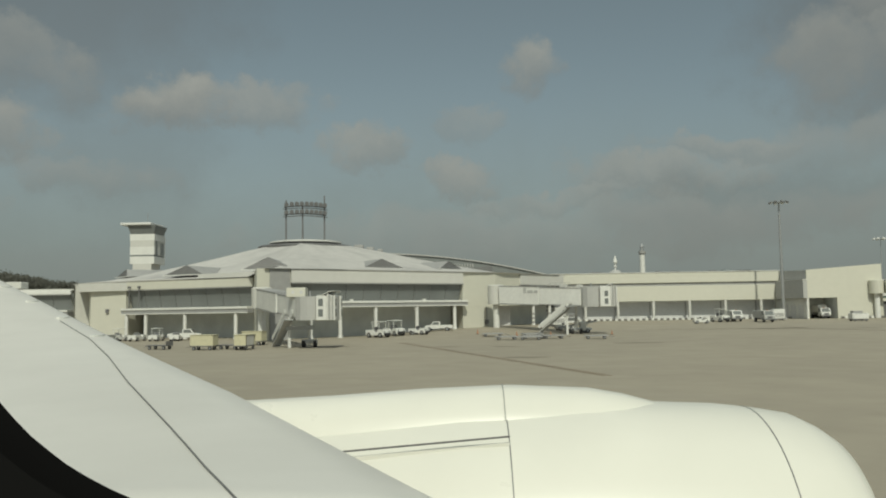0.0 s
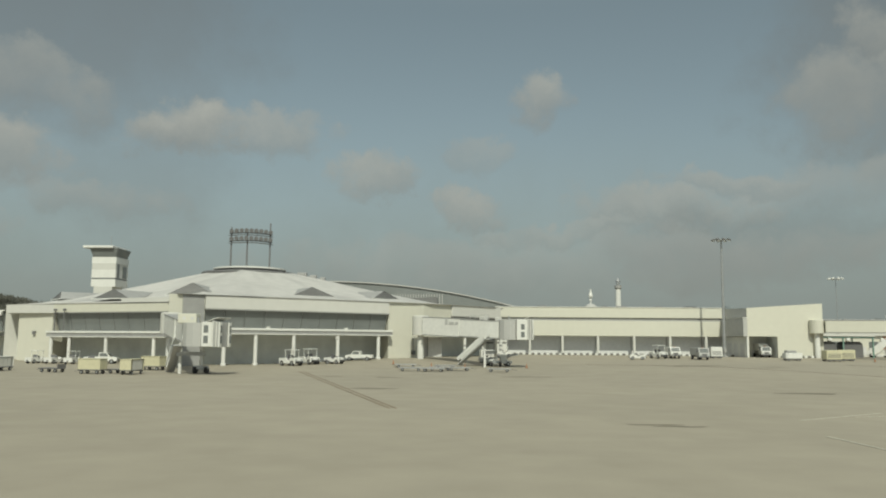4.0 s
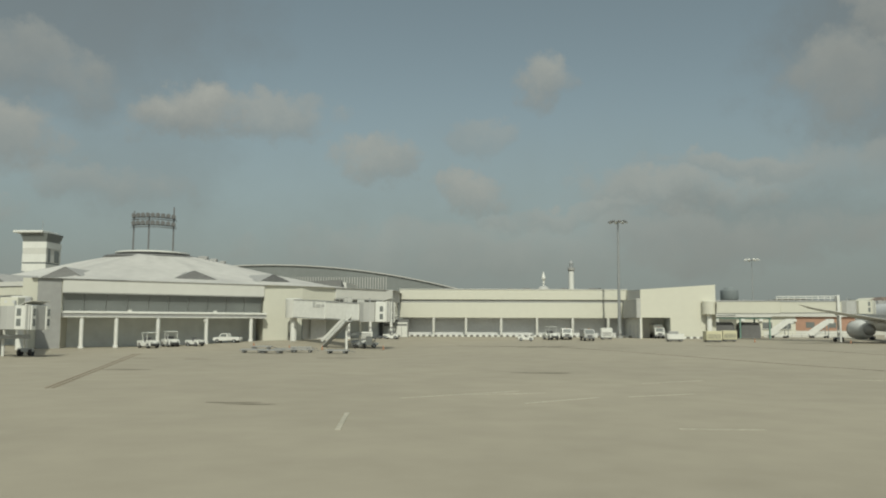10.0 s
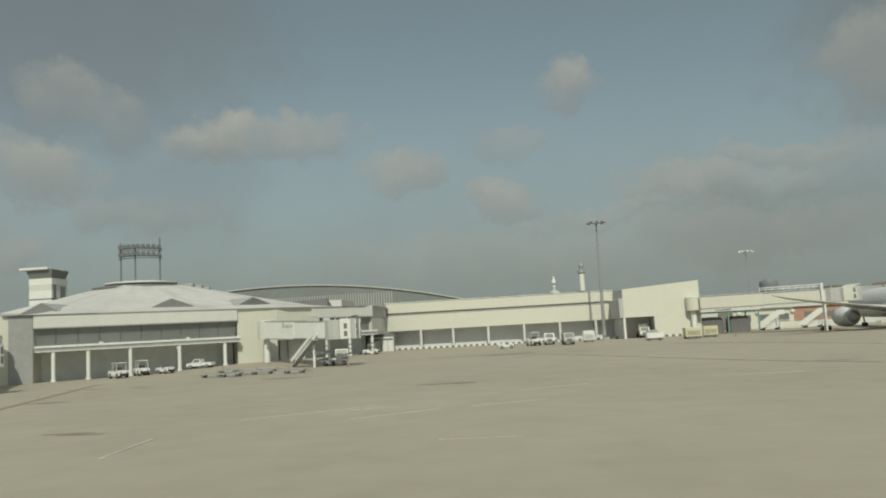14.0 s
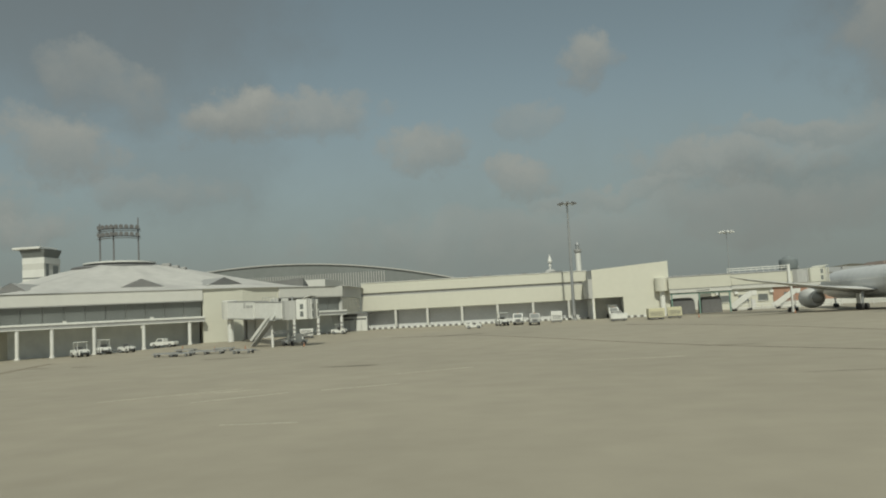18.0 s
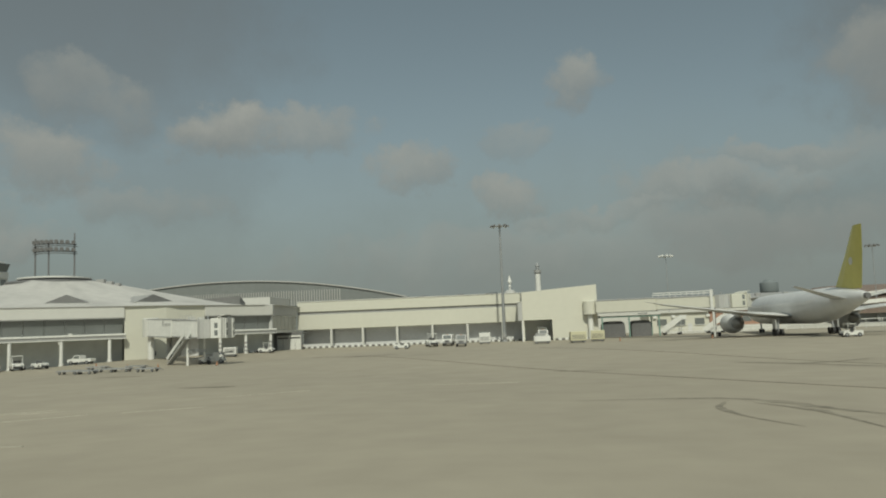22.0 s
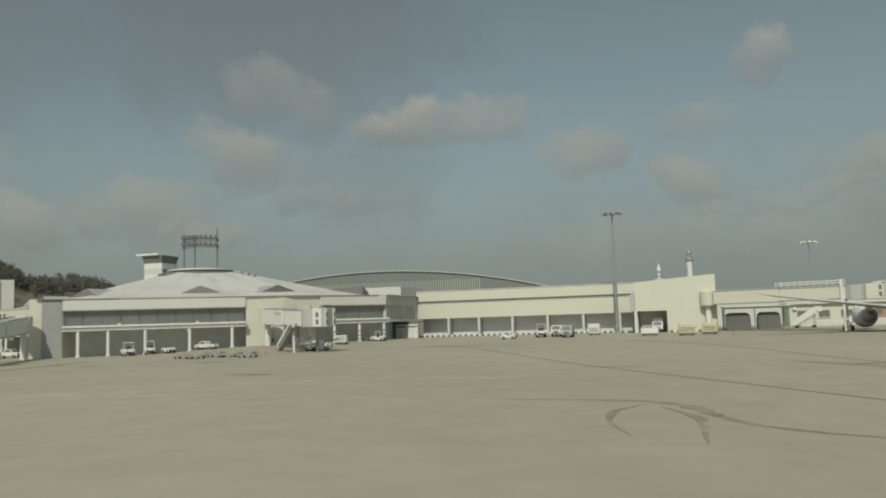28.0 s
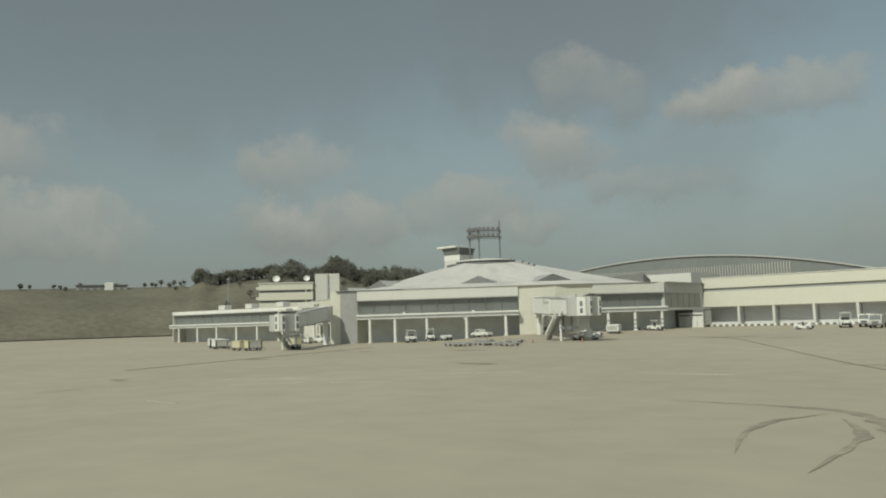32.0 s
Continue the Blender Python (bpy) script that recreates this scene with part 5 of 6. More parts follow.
def belt_loader(m, label, mat=WHITE):
    t = thing("belt_loader", m, label, "belt loader", "apron vehicles")
    part("chassis", box(-2.2, 2.2, -0.8, 0.8, 0.4, 0.85, bev=0.05), mat, t)
    part("belt_frame", beam((-3.2, 0.25, 0.85), (3.4, 0.25, 1.9), 0.75, 0.2), STEEL, t)
    part("belt", beam((-3.2, 0.25, 0.98), (3.4, 0.25, 2.03), 0.6, 0.04), RUBBER, t)
    part("cab_frame", box(0.2, 1.2, -0.8, -0.2, 0.85, 1.9, bev=0.05), mat, t)
    part("ram", rod((1.4, 0.25, 0.8), (2.0, 0.25, 1.65), 0.08), STEEL, t)
    wheels(t, (-1.5, 1.5), 0.72, 0.36)
    return t


def crate(m, label, mat, w=2.4, d=1.8, h=1.7):
    t = thing("equipment_unit", m, label, "ground equipment", "ground equipment")
    part("housing", box(-w / 2, w / 2, -d / 2, d / 2, 0.38, h, bev=0.07), mat, t)
    part("skid", box(-w / 2 + 0.1, w / 2 - 0.1, -d / 2 + 0.1, d / 2 - 0.1, 0.2, 0.38), DARKGREY, t)
    for i in range(4):
        part("grille_slat", box(-w / 2 + 0.25, w / 2 - 0.25, -d / 2 - 0.03, -d / 2 + 0.01, 0.7 + i * 0.22, 0.78 + i * 0.22), DARKGREY, t)
    wheels(t, (-w / 3, w / 3), d / 2 - 0.1, 0.2, 0.14)
    return t


pickup(on_ground(-32.4, -50.2, 0, rz=174) @ Matrix.Scale(0.9, 4), "white pickup truck parked in front of the pavilion columns")
pickup(on_ground(-72.0, -57.5, 0, rz=8), "white pickup truck parked by the shaded bay")
tug(on_ground(-41.4, -61.0, 0, rz=-38) @ Matrix.Scale(1.2, 4), "white baggage tug with a canopy by the pavilion columns")
tug(on_ground(-39.2, -57.8, 0, rz=-50) @ Matrix.Scale(1.2, 4), "white baggage tug with a canopy by the pavilion columns")
cart(on_ground(-37.4, -57.4, 0, rz=6), "low pale baggage cart", WHITE, False)
tug(on_ground(-35.4, -57.5, 0, rz=-30), "low white baggage tug", canopy=False)
cart(on_ground(-59.4, -87.4, 0, rz=172), "yellow curtained baggage cart near the boarding bridge")
cart(on_ground(-56.6, -86.0, 0, rz=160), "empty dark flat baggage cart", DARKGREY, False)
cart(on_ground(-54.4, -88.0, 0, rz=82), "yellow curtained baggage cart near the boarding bridge")
cart(on_ground(-56.0, -77.4, 0, rz=165), "yellow curtained baggage cart near the boarding bridge")
cart(on_ground(-66.0, -84.0, 0, rz=165), "empty dark flat baggage cart", DARKGREY, False)
for i in range(4):
    tug(on_ground(-83.0 + i * 3.4, -56.5 - i * 0.9, 0, rz=70 + i * 9), "small white cart tug in the shaded bay", canopy=i % 2 == 0)
for x, y, r in ((-22.6, -71.0, 3), (-19.4, -72.5, -4), (-18.6, -68.0, 2), (-15.9, -69.0, 5), (-18.0, -59.8, 8), (-10.4, -72.0, -6), (-24.0, -60.5, 3)):
    dolly(on_ground(x, y, 0, rz=r), "low dark empty cargo dolly on the apron")
belt_loader(on_ground(-9.5, -49.5, 0, rz=12), "white belt loader under the boarding bridge")
tug(on_ground(-7.3, -26.1, 0, rz=-8), "white baggage tug beside the link building")
cart(on_ground(-10.5, -25.7, 0, rz=-8), "low pale baggage cart", WHITE, False)
crate(on_ground(-11.0, -36.5, 0, rz=10), "white wheeled ground power unit", WHITE)
tug(on_ground(-11.0, -44.5, 0, rz=14), "white baggage tug under the boarding bridge", canopy=False)
tug(on_ground(19.4, -22.0, 0, rz=-4), "low white tow tug in front of the shutters", canopy=False)
tug(on_ground(25.0, -16.2, 0, rz=-72) @ Matrix.Scale(1.35, 4), "large white aircraft tow tractor with a canopy")
box_truck(on_ground(28.4, -14.5, 0, rz=-92), "white service truck parked facing the apron")
box_truck(on_ground(31.6, -22.5, 0, rz=-88), "pale grey service truck parked facing the apron", LIGHTGREY)
crate(on_ground(36.2, -18.0, 0), "white boxy ground power unit on wheels", WHITE, 2.3, 1.6, 2.3)
unit = crate(on_ground(47.5, -28.0, 0, rz=2), "white low ground power unit with a dark top", WHITE, 3.2, 1.7, 1.5)
part("front_panel", box(-1.35, 1.35, -0.93, -0.88, 0.45, 1.4, bev=0.02), WHITE, unit)
part("engine_cover", box(-1.3, 0.6, -0.6, 0.6, 1.51, 1.95, bev=0.06), GREYWALL, unit)
crate(on_ground(54.2, -29.6, 0, rz=4), "yellow wheeled ground equipment unit", YELLOW, 3.0, 2.0, 2.1)
crate(on_ground(58.2, -27.0, 0, rz=-8), "yellow wheeled ground equipment unit", YELLOW, 2.6, 1.9, 2.1)
box_truck(on_ground(48.4, -10.2, 0, rz=-90), "white lift truck parked inside the opening", lift=0.6)
tug(on_ground(93.0, -56.5, 0, rz=185), "white tow tug behind the airliner")
crate(on_ground(106.5, -49.0, 0), "white cargo container on a dolly", WHITE, 3.2, 2.2, 2.3)
crate(on_ground(111.5, -47.0, 0), "white cargo container on a dolly", WHITE, 3.2, 2.2, 2.3)
for i, (x, y) in enumerate(((-85.0, -75.0), (-81.5, -77.5), (-78.0, -79.0), (-74.0, -81.5), (-90.0, -72.0))):
    cart(on_ground(x, y, 0, rz=60 + i * 7), "white covered baggage cart at the far pier", WHITE)


def cone(x, y):
    t = thing("traffic_cone", on_ground(x, y), "small orange traffic cone on the apron", "traffic cone", "traffic cones")
    part("base", box(-0.2, 0.2, -0.2, 0.2, 0, 0.05), RUBBER, t)
    part("body", turned([(0.16, 0.05), (0.03, 0.72)], 12), ORANGE, t)


for x, y in ((-15.0, -58.5), (-26.2, -56.8), (-20.2, -58.2), (-5.5, -58.0), (62.0, -30.0), (78.0, -34.0)):
    cone(x, y)

# small wall lamps on the fronts
def wall_lamp(x, y, z, turn):
    t = thing("wall_lamp", pose(x, y, z, rz=turn), "small white wall-mounted floodlight", "lamp", "wall lamps")
    part("bracket", beam((0, 0, 0), (0, -0.7, 0.1), 0.08, 0.08), STEEL, t)
    part("housing", box(-0.3, 0.3, -0.95, -0.6, -0.25, 0.3, bev=0.05), OFFWHITE, t)


u = Vector((0.798, 0.602))
for s in (9.6, 23.4):
    p = Vector((-54.3, -62.6)) + u * s
    wall_lamp(p.x + 0.36, p.y - 0.48, 4.75, 37)
wall_lamp(-36.6, -49.9, 3.4, 37)

meter = thing("meter_box", pose(-24.1, -40.1, 0.55, rz=38), "small dark wall-mounted meter box", "meter box")
part("case", box(-0.3, 0.3, -0.25, 0.3, 0, 0.75, bev=0.03), DARKGREY, meter)
part("conduit", box(-0.05, 0.05, -0.12, 0.1, 0.76, 3.0), STEEL, meter)

# doors in the link wall
for x0 in (-10.9, -8.1):
    d = thing("service_door", pose(x0, -6.0, -0.3), "white double service door under a pale header", "door", "service doors")
    for k in range(2):
        leaf = part("leaf", box(0.03 + k * 1.2, 1.17 + k * 1.2, -0.1, -0.02, 0.0, 2.75, bev=0.02), WHITE, d)
        part("handle", rod((1.05 + k * 0.3, -0.16, 1.05), (1.05 + k * 0.3, -0.16, 1.35), 0.02, seg=6), STEEL, leaf)
    part("frame_post", box(-0.14, 0.0, -0.14, 0.0, 0.0, 3.5), WHITE, d)
    part("frame_post", box(2.4, 2.54, -0.14, 0.0, 0.0, 3.5), WHITE, d)
    part("header", box(0.0, 2.4, -0.2, -0.02, 3.1, 3.5, bev=0.02), WHITE, d)

# ---- far pier, office block and sheds ----
pier_west = thing("west_pier", label="low cream terminal pier with a flat pale roof", category="terminal building")
facade(pier_west, (-150.0, -46.0), (-99.0, -39.6), (4.0, 12.0, 20.0, 28.0, 36.0, 44.0), 3.2, (7.0, 7.75), 4.2, 3.2, WHITE)
part("roof", slab([(-98.6, -39.4), (-150.5, -46.2), (-150.5, -29.0), (-109.0, -19.0)], 7.76, 8.0), OFFWHITE, pier_west)
part("rear_wall", slab([(-150.2, -29.6), (-109.2, -19.6), (-109.3, -19.2), (-150.3, -29.2)], -1.2, 7.75), PALE, pier_west)
part("end_wall", slab([(-150.4, -46.0), (-150.1, -46.0), (-150.1, -29.0), (-150.4, -29.0)], -1.2, 7.75), PALE, pier_west)
for x in (-112.0, -126.0, -139.0):
    part("roof_unit", box(x, x + 3.0, -38.0, -35.5, 8.2, 9.5, bev=0.1), OFFWHITE, pier_west)
office = thing("office_block", pose(-193.0, 17.0, 0, rz=50), "cream four-storey office block with banded balconies and dishes", "office building")
for i in range(5):
    z = i * 4.0
    part("floor_band", box(0, 21, 0, 14, z + 1.0, z + 4.0 - (0.4 if i == 4 else 0), bev=0.05), CREAM, office)
    part("window_band", box(0.5, 20.5, 0.9, 13.5, z + 0.002, z + 1.0), BLUEGLASS, office)
    for k in range(4):
        part("balcony_rail", box(-1.2, 0.0, 1 + k * 3.2, 3.2 + k * 3.2, z + 1.4, z + 2.4), OFFWHITE, office)
part("stair_tower", box(22.0, 31.6, 1.0, 12.0, 0, 23.2, bev=0.1), OFFWHITE, office)
part("tower_fin", box(26.4, 27.0, 0.4, 1.0, 4.0, 23.0), LIGHTGREY, office)
part("link", box(21.0, 22.0, 2.0, 11.0, 0, 17.0), GREYWALL, office)
for x in (18.2, 20.6):
    part("frame_post", box(x - 0.25, x + 0.25, 0.6, 1.1, 0, 19.5), WHITE, office)
part("roof", box(-0.4, 21.3, -0.3, 14.3, 19.62, 20.0), OFFWHITE, office)
for x, r in ((6.6, 1.5), (18.6, 1.3)):
    part("dish", turned([(0.2, 0.0), (r * 0.7, 0.35), (r, 1.0), (r * 0.96, 1.02), (r * 0.6, 0.5), (0.1, 0.2)], 18), WHITE, office).matrix_local = pose(x, 5.0, 21.2, rx=55)
    part("dish_mount", rod((x, 5.6, 20.0), (x, 5.3, 21.4), 0.25), STEEL, office)
pole = thing("lamp_pole", pose(-160.0, -20.0, 0), "thin grey lighting pole at the far pier", "lamp pole")
part("shaft", rod((0, 0, 0), (0, 0, 19.0), 0.2, 0.1), STEEL, pole)
part("head", box(-0.9, 0.9, -0.15, 0.15, 18.9, 19.15), STEEL, pole)

# behind the docked bridge: low service building, and roofs beyond
service = thing("service_building", label="low cream service building behind the boarding bridge", category="building")
part("wall", box(77.0, 92.0, 24.0, 38.0, 0, 5.0), CREAM, service)
part("roof", box(76.5, 92.2, 23.2, 38.5, 5.02, 5.4), OFFWHITE, service)
for x in (79.0, 83.6, 88.4):
    w = part("window", box(x, x + 2.4, 23.94, 23.99, 1.9, 3.5), BLUEGLASS, service)
    part("window_sill", box(x - 0.15, x + 2.55, 23.75, 23.93, 1.75, 1.88), WHITE, w)
part("door", box(86.6, 87.7, 23.94, 23.99, 0, 2.2), SHUTTER, service)
for x in (78.0, 82.6, 91.2):
    part("air_conditioner", box(x, x + 0.9, 23.4, 23.95, 3.7, 4.4, bev=0.05), WHITE, service)
store = thing("terracotta_building", label="low terracotta-painted building behind the parked airliner", category="building")
part("wall", box(92.4, 112.0, 25.0, 38.0, 0, 5.0), TERRACOTTA, store)
part("plinth", box(92.3, 112.1, 24.9, 24.99, 0, 1.4), OFFWHITE, store)
part("roof", box(92.3, 112.6, 24.4, 38.4, 5.02, 5.4), OFFWHITE, store)
for x in (95.0, 100.5, 106.0):
    part("window", box(x, x + 2.2, 24.94, 24.99, 2.2, 3.6), BLUEGLASS, store)

shelter = thing("equipment_shelter", label="open green-framed equipment shelter beside the end wall", category="shelter")
part("roof", box(61.2, 74.2, -7.0, 3.0, 4.55, 4.8, bev=0.05), OFFWHITE, shelter)
for x in (61.6, 67.4, 73.8):
    part("post", box(x - 0.14, x + 0.14, -6.7, -6.42, ground_z(x, -6.6), 4.55), GREENPAINT, shelter)
    part("roof_beam", box(x - 0.1, x + 0.1, -6.4, 2.8, 4.3, 4.54), GREENPAINT, shelter)
part("front_beam", box(61.2, 74.2, -6.75, -6.5, 4.25, 4.54), GREENPAINT, shelter)
for x in (61.6, 73.8):
    part("post", box(x - 0.14, x + 0.14, 2.5, 2.78, ground_z(x, 2.6), 4.55), GREENPAINT, shelter)
for x, w in ((64.2, 2.5), (70.2, 2.2)):
    cover = thing("covered_stack", on_ground(x, -3.5), "dark tarpaulin-covered stack of equipment in the shelter", "equipment", "covered stacks")
    part("tarpaulin", rings([[(w * q * math.copysign(abs(math.cos(math.pi * k / 16)) ** 0.35, math.cos(math.pi * k / 16)), y, 3.5 * q * math.sin(math.pi * k / 16) ** 0.35) for k in range(17)]
                             for y, q in ((-1.8, 0.95), (-1.6, 1.0), (1.6, 1.0), (1.8, 0.95))]), DARKGREY, cover, smooth=False)
    for y in (-1.61, 0.0):
        part("strap", box(-w - 0.01, w + 0.01, y - 0.05, y + 0.05, 1.9, 1.98), STEEL, cover)


def passenger_steps(x, y, turn):
    """Wheeled boarding steps with side screens."""
    t = thing("passenger_steps", pose(x, y, ground_z(x, y), rz=turn), "white wheeled passenger boarding steps parked on the apron", "boarding stairs", "passenger steps")
    for k in (-0.75, 0.75):
        part("side_screen", beam((-2.4, k, 0.75), (2.1, k, 3.75), 0.06, 0.9), WHITE, t)
        part("strut", beam((1.9, k, 0.5), (1.9, k, 2.9), 0.12, 0.12), STEEL, t)
        part("strut", beam((-1.6, k, 0.45), (1.9, k, 2.4), 0.1, 0.1), STEEL, t)
    for i in range(14):
        u = (i + 0.5) / 14
        part("tread", box(-2.4 + 4.4 * u - 0.16, -2.4 + 4.4 * u + 0.16, -0.72, 0.72, 0.35 + 2.9 * u, 0.4 + 2.9 * u), STEEL, t)
    part("platform", box(2.05, 3.2, -0.75, 0.75, 3.2, 3.3, bev=0.02), STEEL, t)
    for k in (-0.75, 0.75):
        part("platform_rail", box(2.1, 3.2, k - 0.03, k + 0.03, 3.3, 4.3), WHITE, t)
    part("chassis", box(-2.2, 2.4, -0.6, 0.6, 0.42, 0.62, bev=0.03), WHITE, t)
    for x0 in (-1.6, 1.7):
        for k in (-0.65, 0.65):
            part("wheel", rod((x0, k - 0.1, 0.3), (x0, k + 0.1, 0.3), 0.3, seg=14), RUBBER, t)


passenger_steps(77.2, -2.5, 6)
passenger_steps(87.4, 0.5, 2)
yard = thing("yard_fence", pose(78.0, 8.0, 0), "low white yard fence below the boarding bridge", "fence")
for i in range(12):
    part("post", box(i * 2.2, i * 2.2 + 0.12, 0, 0.12, -0.3, 1.3), WHITE, yard)
for z in (0.55, 1.15):
    part("rail", box(-0.1, 24.4, 0.13, 0.2, z, z + 0.14), WHITE, yard)
part("panel", box(0, 24.3, 0.21, 0.25, -0.3, 0.5), OFFWHITE, yard)

far_hall = thing("cargo_hall", label="long low pale cargo hall with a dark roof", category="hall")
part("wall", box(62, 140, 52, 80, 0, 8.6), OFFWHITE, far_hall)
part("roof", rings([[(61, 51, 8.6), (61, 81, 8.6), (61, 66, 10.4)], [(141, 51, 8.6), (141, 81, 8.6), (141, 66, 10.4)]]), GREYWALL, far_hall)
for i in range(9):
    part("roof_vent", box(66 + i * 8, 67.4 + i * 8, 57, 58, 9.2, 10.2, bev=0.1), GREYWALL, far_hall)
# distance haze is put into this blue-grey colour
HAZED = material("haze_blue_grey", (0.19, 0.215, 0.22), 0.8, vary=0.06, grain=0.05, stain=0.01)
tank = thing("water_tower", pose(1268, 3624, -2.0) @ Matrix.Scale(2.6, 4), "grey distant round water tower", "tower")
part("shaft", turned([(7.5, 0), (7.0, 42)], 20), HAZED, tank, smooth=True)
part("tank", turned([(7.0, 40), (15.0, 44), (15.8, 46), (15.8, 61), (15.0, 63)], 24), HAZED, tank, smooth=True)
part("cap", turned([(11, 63), (9, 66), (4, 68), (0.5, 69)], 16), HAZED, tank)

# low far ridge along the eastern skyline
bm = bmesh.new()
crest = []
for i in range(61):
    a = radians(4.0 + i * 0.5)
    x, y = 35 + 3600 * math.sin(a), -181 + 3600 * math.cos(a)
    h = 99 + 9 * math.cos((i - 16) * 0.32) + 7 * noise.noise(Vector((i * 0.35, 1.7, 0))) + 4 * noise.noise(Vector((i * 1.3, 5.1, 0)))
    crest.append([bm.verts.new((x * k, y * k, z)) for k, z in ((0.94, -6.0), (0.985, h * 0.7), (1.0, h), (1.03, -6.0))])
for a, b in zip(crest, crest[1:]):
    for k in range(3):
        bm.faces.new((a[k], b[k], b[k + 1], a[k + 1]))
tagged(part("backdrop", bm, SCRUB, smooth=True), "low dark scrub-covered ridge far beyond the airfield", "hill", kind="structure")


def roof_shed(x, y, half, eave, ridge, depth, label):
    """A wide hangar, gable to the apron, with a broad white rake board."""
    t = thing("gabled_hangar", pose(x, y, 0), label, "hangar", "gabled hangars")
    part("roof", rings([[(-half, k, eave), (0, k, ridge), (half, k, eave), (half, k, eave - 0.4), (0, k, ridge - 0.4), (-half, k, eave - 0.4)] for k in (0.0, depth)]), RUST, t)
    for k in (-1, 1):
        part("rake_board", beam((k * (half + 0.6), -0.25, eave - 0.3), (0, -0.25, ridge - 0.15), 0.3, 1.0), WHITE, t)
    part("gable", rings([[(-half + 0.4, k, eave - 1.2), (0, k, ridge - 1.0), (half - 0.4, k, eave - 1.2), (half - 0.4, k, eave - 3.0), (-half + 0.4, k, eave - 3.0)] for k in (0.5, 0.8)]), RUST, t)
    part("rear_wall", box(-half + 0.5, half - 0.5, depth - 0.5, depth - 0.2, 0, eave - 0.5), SHADE, t)
    for i in range(6):
        px = -half + 1 + i * (2 * half - 2) / 5
        part("post", box(px - 0.2, px + 0.2, 0.9, 1.3, 0, eave - 3.0), OFFWHITE, t)
    return t


shed = roof_shed(176, 46, 44, 7.8, 12.0, 40, "wide hangar with a red-brown sheet gable and white rake boards")
part("rear_roof", rings([[(x0, 12.0, 6.0), (x1, 38.0, 12.1), (x1, 50.0, 12.1), (x0, 56.0, 6.0)] for x0, x1 in ((-40.0, -31.0), (80.0, 80.0))]), RUST, shed, "long red-brown sheet roof")
roof_shed(178, 32, 48, 6.0, 8.8, 12, "lower porch hangar with a red-brown gable and white rake boards")
fence = thing("barrier_fence", pose(104, 4, 0, rz=-22), "long low white barrier fence with rails", "fence")
for i in range(26):
    part("post", box(i * 3.2, i * 3.2 + 0.12, 0, 0.12, 0, 1.9), WHITE, fence)
for z in (0.9, 1.8):
    part("rail", box(-0.1, 81.5, 0.13, 0.2, z, z + 0.14), WHITE, fence)
part("panel", box(0, 80, 0.21, 0.26, 0.2, 0.9), OFFWHITE, fence)

